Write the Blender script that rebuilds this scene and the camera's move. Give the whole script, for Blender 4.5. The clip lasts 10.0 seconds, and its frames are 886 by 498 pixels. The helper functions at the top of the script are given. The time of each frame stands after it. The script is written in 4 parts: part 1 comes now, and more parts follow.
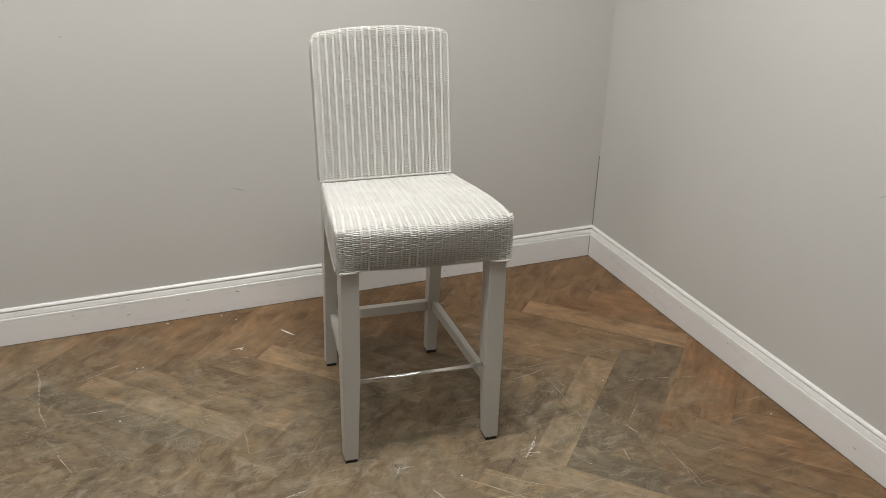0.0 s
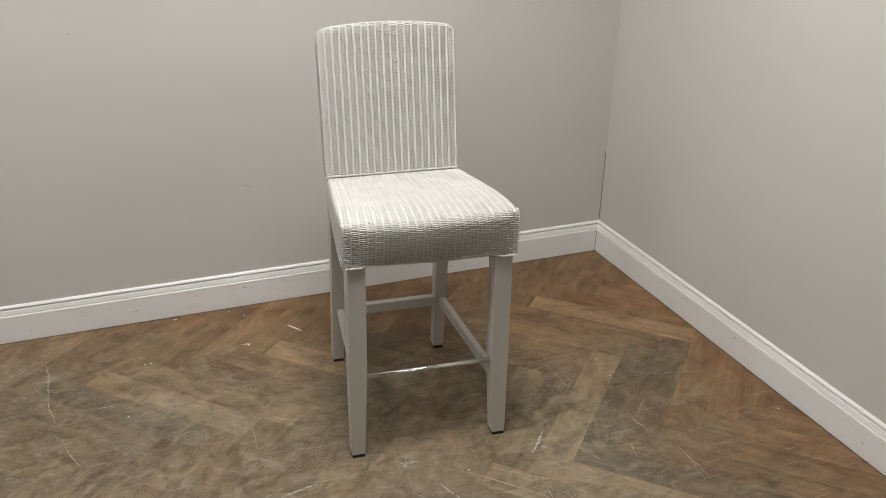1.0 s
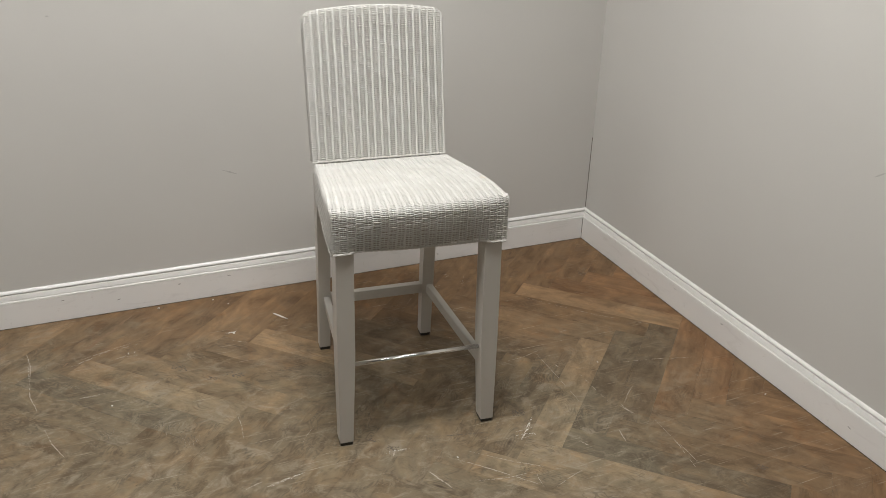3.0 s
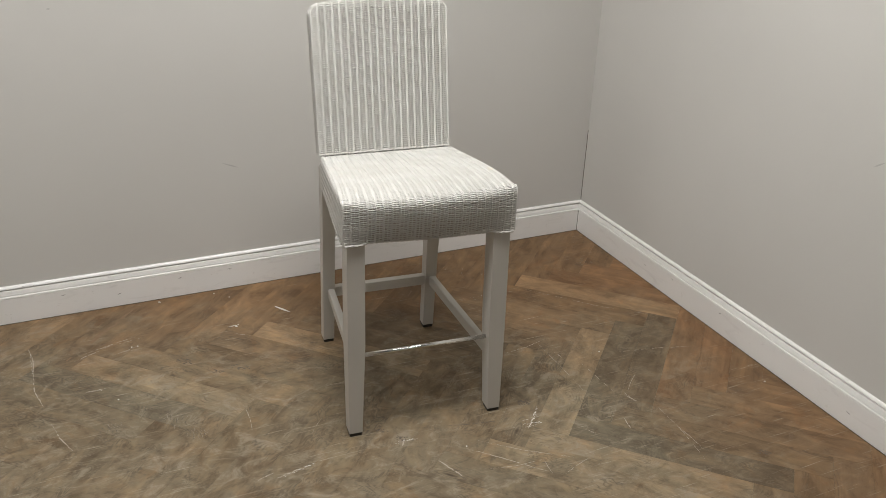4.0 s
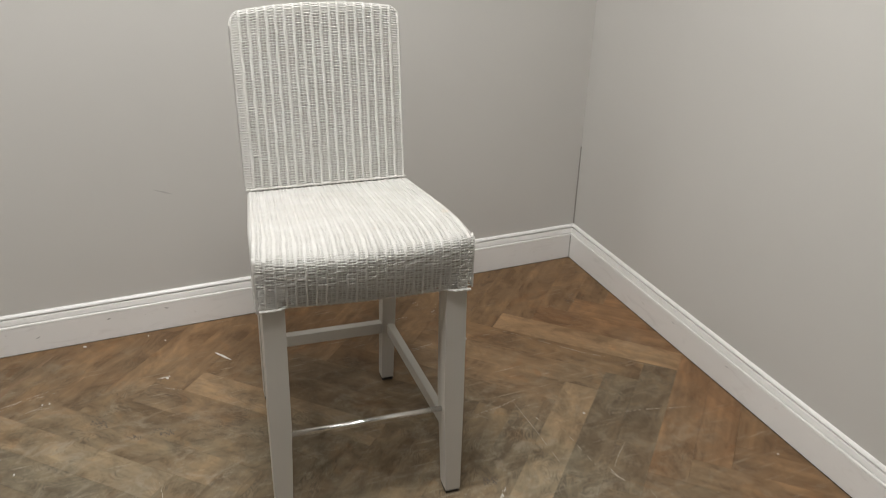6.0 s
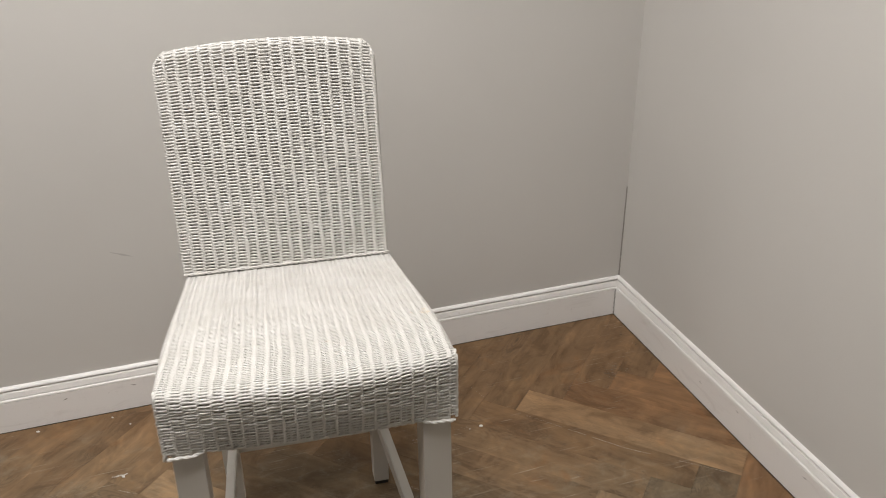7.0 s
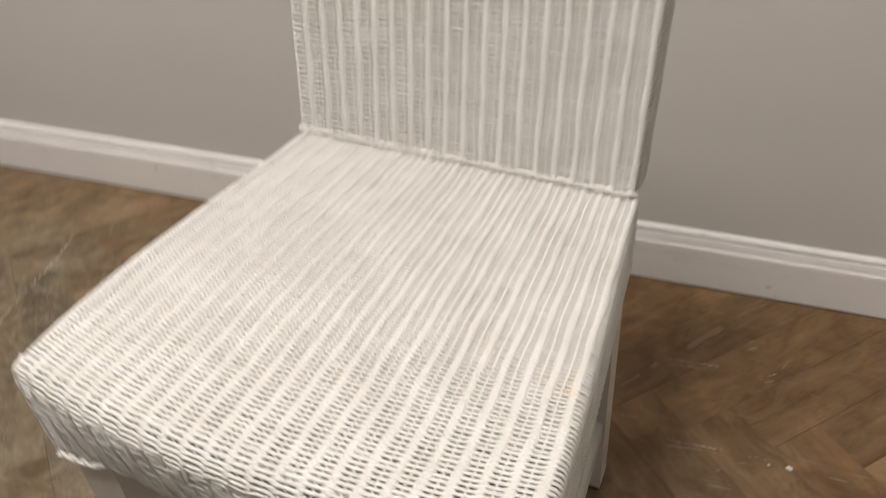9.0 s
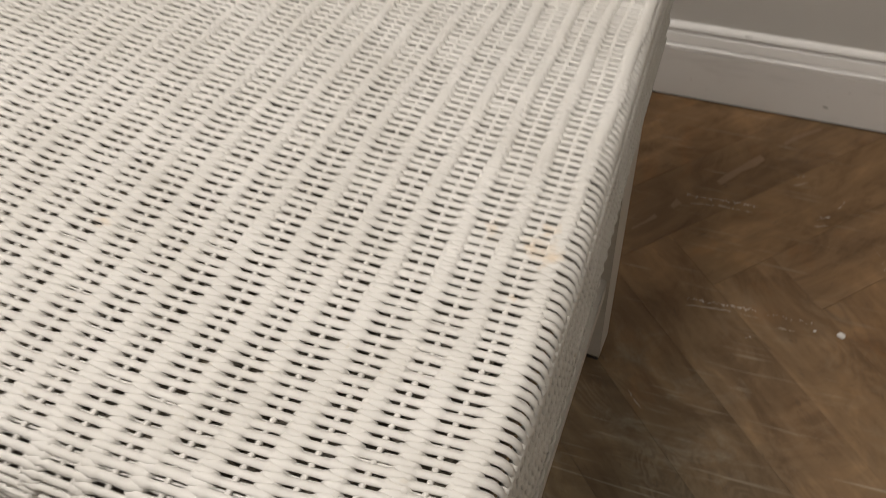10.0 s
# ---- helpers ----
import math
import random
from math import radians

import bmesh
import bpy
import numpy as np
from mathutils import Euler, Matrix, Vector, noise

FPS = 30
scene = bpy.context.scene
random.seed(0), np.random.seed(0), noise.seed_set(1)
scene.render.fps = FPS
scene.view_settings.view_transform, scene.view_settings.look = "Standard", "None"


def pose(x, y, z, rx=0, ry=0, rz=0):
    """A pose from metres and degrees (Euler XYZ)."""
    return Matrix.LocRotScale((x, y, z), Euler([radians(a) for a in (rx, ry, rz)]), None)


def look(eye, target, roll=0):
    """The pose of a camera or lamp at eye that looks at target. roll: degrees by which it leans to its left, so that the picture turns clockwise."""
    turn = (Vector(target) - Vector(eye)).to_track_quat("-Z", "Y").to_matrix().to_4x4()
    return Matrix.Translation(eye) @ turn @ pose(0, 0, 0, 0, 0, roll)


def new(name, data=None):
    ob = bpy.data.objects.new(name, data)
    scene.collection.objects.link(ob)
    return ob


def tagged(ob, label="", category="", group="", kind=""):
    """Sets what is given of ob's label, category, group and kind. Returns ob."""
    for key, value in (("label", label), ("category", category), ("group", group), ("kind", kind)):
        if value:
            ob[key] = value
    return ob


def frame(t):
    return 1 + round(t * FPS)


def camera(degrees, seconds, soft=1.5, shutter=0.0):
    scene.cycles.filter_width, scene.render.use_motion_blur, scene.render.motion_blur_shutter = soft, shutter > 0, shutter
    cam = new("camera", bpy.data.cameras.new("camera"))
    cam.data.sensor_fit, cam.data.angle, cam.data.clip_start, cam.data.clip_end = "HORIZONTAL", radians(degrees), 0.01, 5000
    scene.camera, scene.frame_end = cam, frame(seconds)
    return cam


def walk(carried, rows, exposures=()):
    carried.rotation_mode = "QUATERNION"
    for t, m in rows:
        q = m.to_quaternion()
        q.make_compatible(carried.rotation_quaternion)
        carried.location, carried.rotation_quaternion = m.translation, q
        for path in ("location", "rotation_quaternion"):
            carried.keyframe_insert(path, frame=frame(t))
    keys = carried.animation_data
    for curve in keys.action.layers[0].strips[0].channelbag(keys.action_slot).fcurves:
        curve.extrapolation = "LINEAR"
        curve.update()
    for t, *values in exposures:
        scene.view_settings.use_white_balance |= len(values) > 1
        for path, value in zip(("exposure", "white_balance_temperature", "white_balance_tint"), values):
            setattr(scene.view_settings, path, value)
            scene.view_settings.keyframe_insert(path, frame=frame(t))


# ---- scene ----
cam = camera(54.9, 10.0, 0.75, 0.5)
PATH = [
    (0, (-1.755, -2.716, 1.466), (-1.066, -1.033, 0.633), 1.5),
    (0.5, (-1.753, -2.723, 1.466), (-1.082, -1.034, 0.63), 1.1),
    (1, (-1.754, -2.721, 1.464), (-1.082, -1.035, 0.623), 1.1),
    (1.5, (-1.75, -2.722, 1.463), (-1.067, -1.041, 0.622), 1.0),
    (2, (-1.756, -2.72, 1.462), (-1.056, -1.047, 0.619), 1.2),
    (2.5, (-1.76, -2.714, 1.459), (-1.06, -1.044, 0.611), 1.2),
    (3, (-1.766, -2.702, 1.445), (-1.057, -1.042, 0.585), 1.6),
    (4.5, (-1.869, -2.671, 1.435), (-1.083, -1.049, 0.568), 2.0),
    (5, (-1.818, -2.613, 1.427), (-1.009, -1.006, 0.554), 2.2),
    (5.2, (-1.759, -2.574, 1.429), (-0.95, -0.972, 0.546), 2.3),
    (6.3, (-1.444, -2.271, 1.416), (-0.788, -0.61, 0.516), 0.5),
    (6.5, (-1.379, -2.18, 1.415), (-0.756, -0.507, 0.514), -0.4),
    (6.7, (-1.319, -2.091, 1.413), (-0.731, -0.405, 0.511), -0.4),
    (7, (-1.213, -1.994, 1.4), (-0.657, -0.304, 0.487), -0.7),
    (7.2, (-1.131, -1.928, 1.377), (-0.706, -0.213, 0.44), -2.0),
    (7.5, (-1.029, -1.834, 1.363), (-0.885, -0.083, 0.407), -2.4),
    (7.8, (-0.975, -1.748, 1.367), (-0.95, -0.017, 0.366), -1.2),
    (8, (-0.934, -1.651, 1.350), (-1.001, 0.076, 0.343), -1.1),
    (8.1, (-0.913, -1.593, 1.334), (-1.019, 0.129, 0.323), -0.9),
    (8.4, (-0.858, -1.447, 1.297), (-1.107, 0.217, 0.216), -0.7),
    (8.5, (-0.867, -1.403, 1.285), (-1.109, 0.226, 0.15), -0.3),
    (8.7, (-0.831, -1.33, 1.245), (-1.172, 0.208, 0.013), -2.0),
    (9, (-0.81, -1.251, 1.178), (-1.331, 0.143, -0.158), -4.0),
    (9.3, (-0.814, -1.145, 1.059), (-1.352, 0.103, -0.408), -3.6),
    (9.5, (-0.817, -1.102, 1.004), (-1.332, 0.098, -0.511), -3.9),
    (9.6, (-0.82, -1.085, 0.985), (-1.32, 0.106, -0.542), -3.6),
    (10, (-0.83, -1.04, 0.93), (-1.293, 0.078, -0.662), -4.9),
]
walk(cam, [(t, look(eye, target, roll)) for t, eye, target, roll in PATH],
     [(0, 0.0, 6340, 11), (6.5, 0.0, 6340, 11), (7, 0.0, 6480, 14), (7.5, 0.0, 6640, 14), (8.5, 0.0, 6700, 15), (9, -0.06, 6740, 16), (9.5, -0.43, 6800, 15), (10, -0.43, 6850, 15)])

# ---- world and lights ----
# An indoor corner: the sky plays no part, the ceiling panels light it.
world = bpy.data.worlds.new("world")
world.use_nodes = True
world.node_tree.nodes["Background"].inputs["Color"].default_value = (0.5, 0.5, 0.5, 1)
world.node_tree.nodes["Background"].inputs["Strength"].default_value = 0.02
scene.world = world

CEILING = 2.6
# x, y, width, depth, watts
# Unseen panels: the first is the overhead light, the rest are added fill.
PANELS = [
    (-1.27, -1.20, 0.58, 0.58, 45.5),
    (-2.66, -1.20, 0.58, 0.58, 9.0),
    (-4.25, -1.15, 0.58, 0.58, 18.0),
    (-2.45, -3.40, 0.58, 0.58, 6.0),
]
for px, py, pw, pd, watts in PANELS:
    lamp = bpy.data.lights.new("panel_light", "AREA")
    lamp.shape, lamp.size, lamp.size_y = "RECTANGLE", pw, pd
    lamp.energy, lamp.color = watts, (0.985, 0.985, 0.95)
    new("panel_light", lamp).matrix_world = pose(px, py, CEILING - 0.03)


# ---- materials ----
def material(name):
    """A node material and a maker of nodes."""
    m = bpy.data.materials.new(name)
    m.use_nodes = True
    t = m.node_tree
    b = t.nodes["Principled BSDF"]

    def node(kind, links=(), **values):
        n = t.nodes.new(kind)
        for k, v in values.items():
            setattr_plain(n, k, v)
        for k, v in links:
            if hasattr(v, "is_output"):
                t.links.new(v, n.inputs[k])
            else:
                n.inputs[k].default_value = v
        return n

    def put(socket, v):
        if hasattr(v, "is_output"):
            t.links.new(v, b.inputs[socket])
        else:
            b.inputs[socket].default_value = v

    return m, node, put


def setattr_plain(n, k, v):
    if k == "operation":
        n.operation = v
    elif k == "data_type":
        n.data_type = v
    elif k == "blend_type":
        n.blend_type = v
    elif k == "wave_type":
        n.wave_type = v
    elif k == "feature":
        n.feature = v
    elif k == "clamp":
        n.use_clamp = v


def ramp(node, fac, stops):
    """A colour ramp over fac: stops of (place, grey or colour)."""
    n = node("ShaderNodeValToRGB", [("Fac", fac)])
    e = n.color_ramp.elements
    while len(e) < len(stops):
        e.new(0.5)
    for el, (at, c) in zip(e, stops):
        el.position = at
        el.color = (c, c, c, 1) if isinstance(c, (int, float)) else (*c, 1)
    return n.outputs["Color"]


def mix(node, fac, a, b, blend="MIX"):
    n = node("ShaderNodeMix", data_type="RGBA", blend_type=blend)
    for at, v in ((0, fac), (6, a), (7, b)):
        if hasattr(v, "is_output"):
            n.id_data.links.new(v, n.inputs[at])
        else:
            n.inputs[at].default_value = v if at == 0 else (*v, 1)[:4]
    return n.outputs[2]


def noise_of(node, vec, scale, detail=3.0, rough=0.5, distort=0.0):
    return node("ShaderNodeTexNoise", [("Vector", vec), ("Scale", scale), ("Detail", detail), ("Roughness", rough), ("Distortion", distort)]).outputs["Fac"]


def bump(node, height, strength, distance=0.001):
    return node("ShaderNodeBump", [("Height", height), ("Strength", strength), ("Distance", distance)]).outputs["Normal"]


def wall_paint():
    m, node, put = material("wall_paint")
    at = node("ShaderNodeTexCoord").outputs["Object"]
    big = noise_of(node, at, 1.3, 3)
    put("Base Color", mix(node, ramp(node, big, [(0.3, 0.0), (0.7, 1.0)]), (0.54, 0.522, 0.488), (0.57, 0.552, 0.516)))
    fine = noise_of(node, at, 420, 2)
    lumps = noise_of(node, at, 60, 2)
    h = node("ShaderNodeMath", [(0, fine), (1, lumps)], operation="ADD").outputs[0]
    put("Normal", bump(node, h, 0.12, 0.0012))
    put("Roughness", 0.62)
    return m


def skirting_paint():
    m, node, put = material("skirting_paint")
    at = node("ShaderNodeTexCoord").outputs["Object"]
    dirt = ramp(node, noise_of(node, at, 38, 6, 0.7), [(0.62, 0.0), (0.78, 1.0)])
    c = mix(node, dirt, (0.80, 0.78, 0.75), (0.62, 0.59, 0.55))
    smear = noise_of(node, node("ShaderNodeMapping", [("Vector", at), ("Scale", (7.0, 7.0, 26.0))]).outputs[0], 1.0, 6, 0.65, 0.7)
    c = mix(node, ramp(node, smear, [(0.56, 0.0), (0.72, 0.4)]), c, (0.60, 0.575, 0.54))
    fleck = ramp(node, noise_of(node, node("ShaderNodeMapping", [("Vector", at), ("Scale", (60.0, 60.0, 170.0))]).outputs[0], 1.0, 2, 0.5), [(0.74, 0.0), (0.79, 0.7)])
    put("Base Color", mix(node, fleck, c, (0.42, 0.39, 0.36)))
    put("Normal", bump(node, noise_of(node, at, 90, 3), 0.08, 0.001))
    put("Roughness", 0.38)
    return m


def ceiling_paint():
    m, node, put = material("ceiling_paint")
    at = node("ShaderNodeTexCoord").outputs["Object"]
    # Ceiling out of view: its grey is kept dark so little light bounces down.
    put("Base Color", mix(node, noise_of(node, at, 3), (0.235, 0.230, 0.222), (0.250, 0.246, 0.240)))
    put("Normal", bump(node, noise_of(node, at, 200), 0.1))
    put("Roughness", 0.8)
    return m


def wood(name, per_object, fixed=None):
    """Worn oak-look planks: x runs along the grain."""
    m, node, put = material(name)
    co = node("ShaderNodeTexCoord").outputs["Object"]
    if per_object:
        rnd = node("ShaderNodeObjectInfo").outputs["Random"]
    else:
        rnd = node("ShaderNodeNewGeometry").outputs["Random Per Island"]
    shift = node("ShaderNodeCombineXYZ", [("X", node("ShaderNodeMath", [(0, rnd), (1, 57.0)], operation="MULTIPLY").outputs[0]),
                                          ("Y", node("ShaderNodeMath", [(0, rnd), (1, 31.0)], operation="MULTIPLY").outputs[0])]).outputs[0]
    at = node("ShaderNodeVectorMath", [(0, co), (1, shift)], operation="ADD").outputs[0]
    along = node("ShaderNodeMapping", [("Vector", at), ("Scale", (2.2, 26.0, 1.0))]).outputs[0]
    long2 = node("ShaderNodeMapping", [("Vector", at), ("Scale", (4.0, 110.0, 1.0))]).outputs[0]
    grain = noise_of(node, along, 1.6, 5, 0.6, 0.7)
    fibre = noise_of(node, long2, 1.3, 3, 0.6)
    cloud = noise_of(node, at, 9.0, 5, 0.65, 0.6)
    # Board tone: some warm, some grey, a few pale.
    tone = ramp(node, rnd, [(0.0, (0.150, 0.110, 0.068)), (0.2, (0.198, 0.146, 0.091)), (0.42, (0.172, 0.131, 0.086)), (0.62, (0.215, 0.160, 0.101)), (0.8, (0.155, 0.119, 0.078)), (1.0, (0.235, 0.176, 0.108))])
    if fixed:
        tone = mix(node, 0.0, fixed, fixed)
    dark = mix(node, 1.0, tone, (0.84, 0.82, 0.79), "MULTIPLY")
    pale = mix(node, 1.0, tone, (1.10, 1.09, 1.08), "MULTIPLY")
    c = mix(node, ramp(node, grain, [(0.32, 0.0), (0.68, 1.0)]), dark, pale)
    c = mix(node, ramp(node, fibre, [(0.35, 0.07), (0.6, 0.0)]), c, (0.085, 0.06, 0.042))
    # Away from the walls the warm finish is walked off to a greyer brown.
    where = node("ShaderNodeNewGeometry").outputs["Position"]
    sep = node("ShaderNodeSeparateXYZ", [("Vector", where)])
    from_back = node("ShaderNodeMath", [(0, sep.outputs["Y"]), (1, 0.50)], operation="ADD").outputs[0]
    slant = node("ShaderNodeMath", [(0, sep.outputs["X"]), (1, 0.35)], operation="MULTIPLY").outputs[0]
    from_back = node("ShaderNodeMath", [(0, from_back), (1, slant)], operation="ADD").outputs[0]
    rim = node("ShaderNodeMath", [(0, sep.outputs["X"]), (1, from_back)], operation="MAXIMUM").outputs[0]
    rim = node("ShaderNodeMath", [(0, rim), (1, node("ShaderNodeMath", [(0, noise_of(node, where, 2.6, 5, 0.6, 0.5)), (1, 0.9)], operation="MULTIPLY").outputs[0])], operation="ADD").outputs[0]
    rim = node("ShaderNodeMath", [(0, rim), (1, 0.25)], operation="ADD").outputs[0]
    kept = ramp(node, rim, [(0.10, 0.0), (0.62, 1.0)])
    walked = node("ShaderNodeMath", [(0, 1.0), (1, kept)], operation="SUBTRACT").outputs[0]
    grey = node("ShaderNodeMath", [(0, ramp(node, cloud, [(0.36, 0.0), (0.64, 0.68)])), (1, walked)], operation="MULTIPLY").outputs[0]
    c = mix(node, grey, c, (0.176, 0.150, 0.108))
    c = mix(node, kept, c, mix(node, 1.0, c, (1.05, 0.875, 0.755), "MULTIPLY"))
    # Soft mottling at two sizes, orange patches and dark pores.
    mott = noise_of(node, node("ShaderNodeMapping", [("Vector", at), ("Scale", (6.0, 10.0, 1.0))]).outputs[0], 1.3, 8, 0.64, 0.9)
    c = mix(node, ramp(node, mott, [(0.36, 0.75), (0.50, 0.0)]), c, mix(node, 1.0, c, (0.58, 0.55, 0.52), "MULTIPLY"))
    c = mix(node, ramp(node, mott, [(0.52, 0.0), (0.66, 0.75)]), c, mix(node, 1.0, c, (1.40, 1.37, 1.30), "MULTIPLY"))
    dust = noise_of(node, node("ShaderNodeMapping", [("Vector", where), ("Rotation", (0, 0, 0.5)), ("Scale", (12.0, 19.0, 1.0))]).outputs[0], 1.0, 9, 0.72, 1.1)
    dusty = node("ShaderNodeMath", [(0, ramp(node, dust, [(0.52, 0.0), (0.64, 0.6)])), (1, walked)], operation="MULTIPLY").outputs[0]
    c = mix(node, dusty, c, (0.30, 0.262, 0.205))
    worn = node("ShaderNodeMath", [(0, ramp(node, dust, [(0.36, 0.8), (0.47, 0.0)])), (1, walked)], operation="MULTIPLY").outputs[0]
    c = mix(node, worn, c, mix(node, 1.0, c, (0.66, 0.65, 0.63), "MULTIPLY"))
    rust = ramp(node, noise_of(node, where, 11.0, 4, 0.6, 0.8), [(0.58, 0.0), (0.72, 0.4)])
    c = mix(node, rust, c, mix(node, 1.0, c, (1.20, 0.93, 0.68), "MULTIPLY"))
    pores = noise_of(node, node("ShaderNodeMapping", [("Vector", at), ("Scale", (26.0, 75.0, 1.0))]).outputs[0], 1.0, 4, 0.65, 1.0)
    c = mix(node, ramp(node, pores, [(0.25, 0.55), (0.36, 0.0)]), c, (0.065, 0.050, 0.037))
    # Wavy figure like contour lines, in patches, with pale crests.
    bend = noise_of(node, node("ShaderNodeMapping", [("Vector", at), ("Scale", (8.0, 19.0, 1.0))]).outputs[0], 1.0, 3, 0.45, 0.5)
    wave = node("ShaderNodeMath", [(0, node("ShaderNodeMath", [(0, bend), (1, 105.0)], operation="MULTIPLY").outputs[0])], operation="SINE").outputs[0]
    patch = ramp(node, noise_of(node, at, 8.5, 4, 0.65, 0.8), [(0.50, 0.0), (0.64, 0.5)])
    patch = node("ShaderNodeMath", [(0, patch), (1, node("ShaderNodeMath", [(0, walked), (1, 0.25)], operation="ADD", clamp=True).outputs[0])], operation="MULTIPLY").outputs[0]
    chatter = node("ShaderNodeMath", [(0, ramp(node, wave, [(0.25, 0.0), (0.85, 1.0)])), (1, patch)], operation="MULTIPLY").outputs[0]
    crest = node("ShaderNodeMath", [(0, ramp(node, node("ShaderNodeMath", [(0, 0.0), (1, wave)], operation="SUBTRACT").outputs[0], [(0.4, 0.0), (0.9, 0.55)])), (1, patch)], operation="MULTIPLY").outputs[0]
    c = mix(node, chatter, c, (0.085, 0.068, 0.050))
    c = mix(node, crest, c, (0.26, 0.215, 0.155))
    # Knots and cathedral figure.
    ring = node("ShaderNodeMapping", [("Vector", at), ("Scale", (5.0, 22.0, 1.0))]).outputs[0]
    vor = node("ShaderNodeTexVoronoi", [("Vector", ring), ("Scale", 0.42)]).outputs["Distance"]
    rings = node("ShaderNodeMath", [(0, node("ShaderNodeMath", [(0, vor), (1, 95.0)], operation="MULTIPLY").outputs[0])], operation="SINE").outputs[0]
    near = ramp(node, vor, [(0.12, 0.35), (0.30, 0.0)])
    figure = node("ShaderNodeMath", [(0, ramp(node, rings, [(0.2, 0.0), (0.9, 1.0)])), (1, near)], operation="MULTIPLY").outputs[0]
    c = mix(node, figure, c, (0.075, 0.055, 0.040))
    c = mix(node, ramp(node, vor, [(0.02, 0.75), (0.055, 0.0)]), c, (0.05, 0.036, 0.026))
    # Fine pale scratches in the wear layer, across the boards at random.
    world_at = node("ShaderNodeNewGeometry").outputs["Position"]
    total = None
    for turn, gate in ((0.4, 3.1), (1.3, 4.3), (2.3, 3.7), (0.9, 5.1)):
        r = node("ShaderNodeMapping", [("Vector", world_at), ("Rotation", (0, 0, turn)), ("Scale", (3.0, 95.0, 1.0))]).outputs[0]
        line = ramp(node, noise_of(node, r, 2.2, 2, 0.5, 0.4), [(0.67, 0.0), (0.73, 1.0)])
        patch = ramp(node, noise_of(node, world_at, gate, 2), [(0.46, 0.0), (0.62, 1.0)])
        s = node("ShaderNodeMath", [(0, line), (1, patch)], operation="MULTIPLY").outputs[0]
        total = s if total is None else node("ShaderNodeMath", [(0, total), (1, s)], operation="MAXIMUM").outputs[0]
    c = mix(node, node("ShaderNodeMath", [(0, total), (1, 0.6)], operation="MULTIPLY").outputs[0], c, (0.38, 0.34, 0.275))
    put("Base Color", mix(node, 1.0, c, (0.97, 0.945, 0.89), "MULTIPLY"))
    rough = ramp(node, cloud, [(0.3, 0.42), (0.7, 0.60)])
    put("Roughness", rough)
    h = node("ShaderNodeMath", [(0, grain), (1, fibre)], operation="ADD").outputs[0]
    h = node("ShaderNodeMath", [(0, h), (1, total)], operation="SUBTRACT").outputs[0]
    h = node("ShaderNodeMath", [(0, h), (1, chatter)], operation="SUBTRACT").outputs[0]
    put("Normal", bump(node, h, 0.25, 0.0006))
    put("Specular IOR Level", 0.22)
    return m


def weave_paint():
    """Off-white paint over twisted paper cord, with a few rusty stains near the front of the seat."""
    m, node, put = material("weave_paint")
    at = node("ShaderNodeTexCoord").outputs["Object"]
    blotch = noise_of(node, at, 22, 4, 0.6)
    c = mix(node, ramp(node, blotch, [(0.35, 0.0), (0.7, 1.0)]), (0.585, 0.568, 0.533), (0.522, 0.503, 0.463))
    speck = ramp(node, noise_of(node, at, 260, 2), [(0.68, 0.0), (0.8, 0.6)])
    c = mix(node, speck, c, (0.50, 0.45, 0.37))
    for sx, sy, size in ((0.1985, -0.059, 0.0048), (0.1990, -0.070, 0.0060), (0.1792, -0.0666, 0.0050), (0.1785, -0.081, 0.0036), (0.1975, -0.094, 0.0036), (0.0323, -0.1235, 0.0040)):
        d = node("ShaderNodeVectorMath", [(0, at), (1, (sx, sy, 0.677))], operation="DISTANCE").outputs["Value"]
        edge = node("ShaderNodeMath", [(0, d), (1, node("ShaderNodeMath", [(0, noise_of(node, at, 160, 2)), (1, 0.012)], operation="MULTIPLY").outputs[0])], operation="ADD").outputs[0]
        c = mix(node, ramp(node, node("ShaderNodeMath", [(0, edge), (1, 60.0 * 0.006 / size)], operation="MULTIPLY").outputs[0], [(0.40, 0.75), (0.95, 0.0)]), c, (0.58, 0.38, 0.17))
    put("Base Color", c)
    put("Roughness", 0.55)
    cord = node("ShaderNodeMapping", [("Vector", at), ("Rotation", (0.5, 0.5, 0.6))]).outputs[0]
    put("Normal", bump(node, noise_of(node, cord, 700, 2), 0.25, 0.0006))
    return m


def leg_paint():
    m, node, put = material("leg_paint")
    at = node("ShaderNodeTexCoord").outputs["Object"]
    brush = node("ShaderNodeMapping", [("Vector", at), ("Scale", (160, 160, 9))]).outputs[0]
    put("Base Color", mix(node, noise_of(node, at, 9, 3), (0.50, 0.475, 0.43), (0.545, 0.52, 0.475)))
    put("Roughness", 0.42)
    put("Normal", bump(node, noise_of(node, brush, 1.0, 3), 0.1, 0.0006))
    return m


def plain(name, colour, rough, metal=0.0, grain=120, depth=0.08):
    m, node, put = material(name)
    at = node("ShaderNodeTexCoord").outputs["Object"]
    dark = tuple(v * 0.82 for v in colour)
    put("Base Color", mix(node, noise_of(node, at, grain, 4), dark, colour))
    put("Roughness", ramp(node, noise_of(node, at, grain * 0.6, 3), [(0.3, rough * 0.8), (0.7, min(1.0, rough * 1.2))]))
    put("Metallic", metal)
    put("Normal", bump(node, noise_of(node, at, grain * 2, 2), depth, 0.0004))
    return m


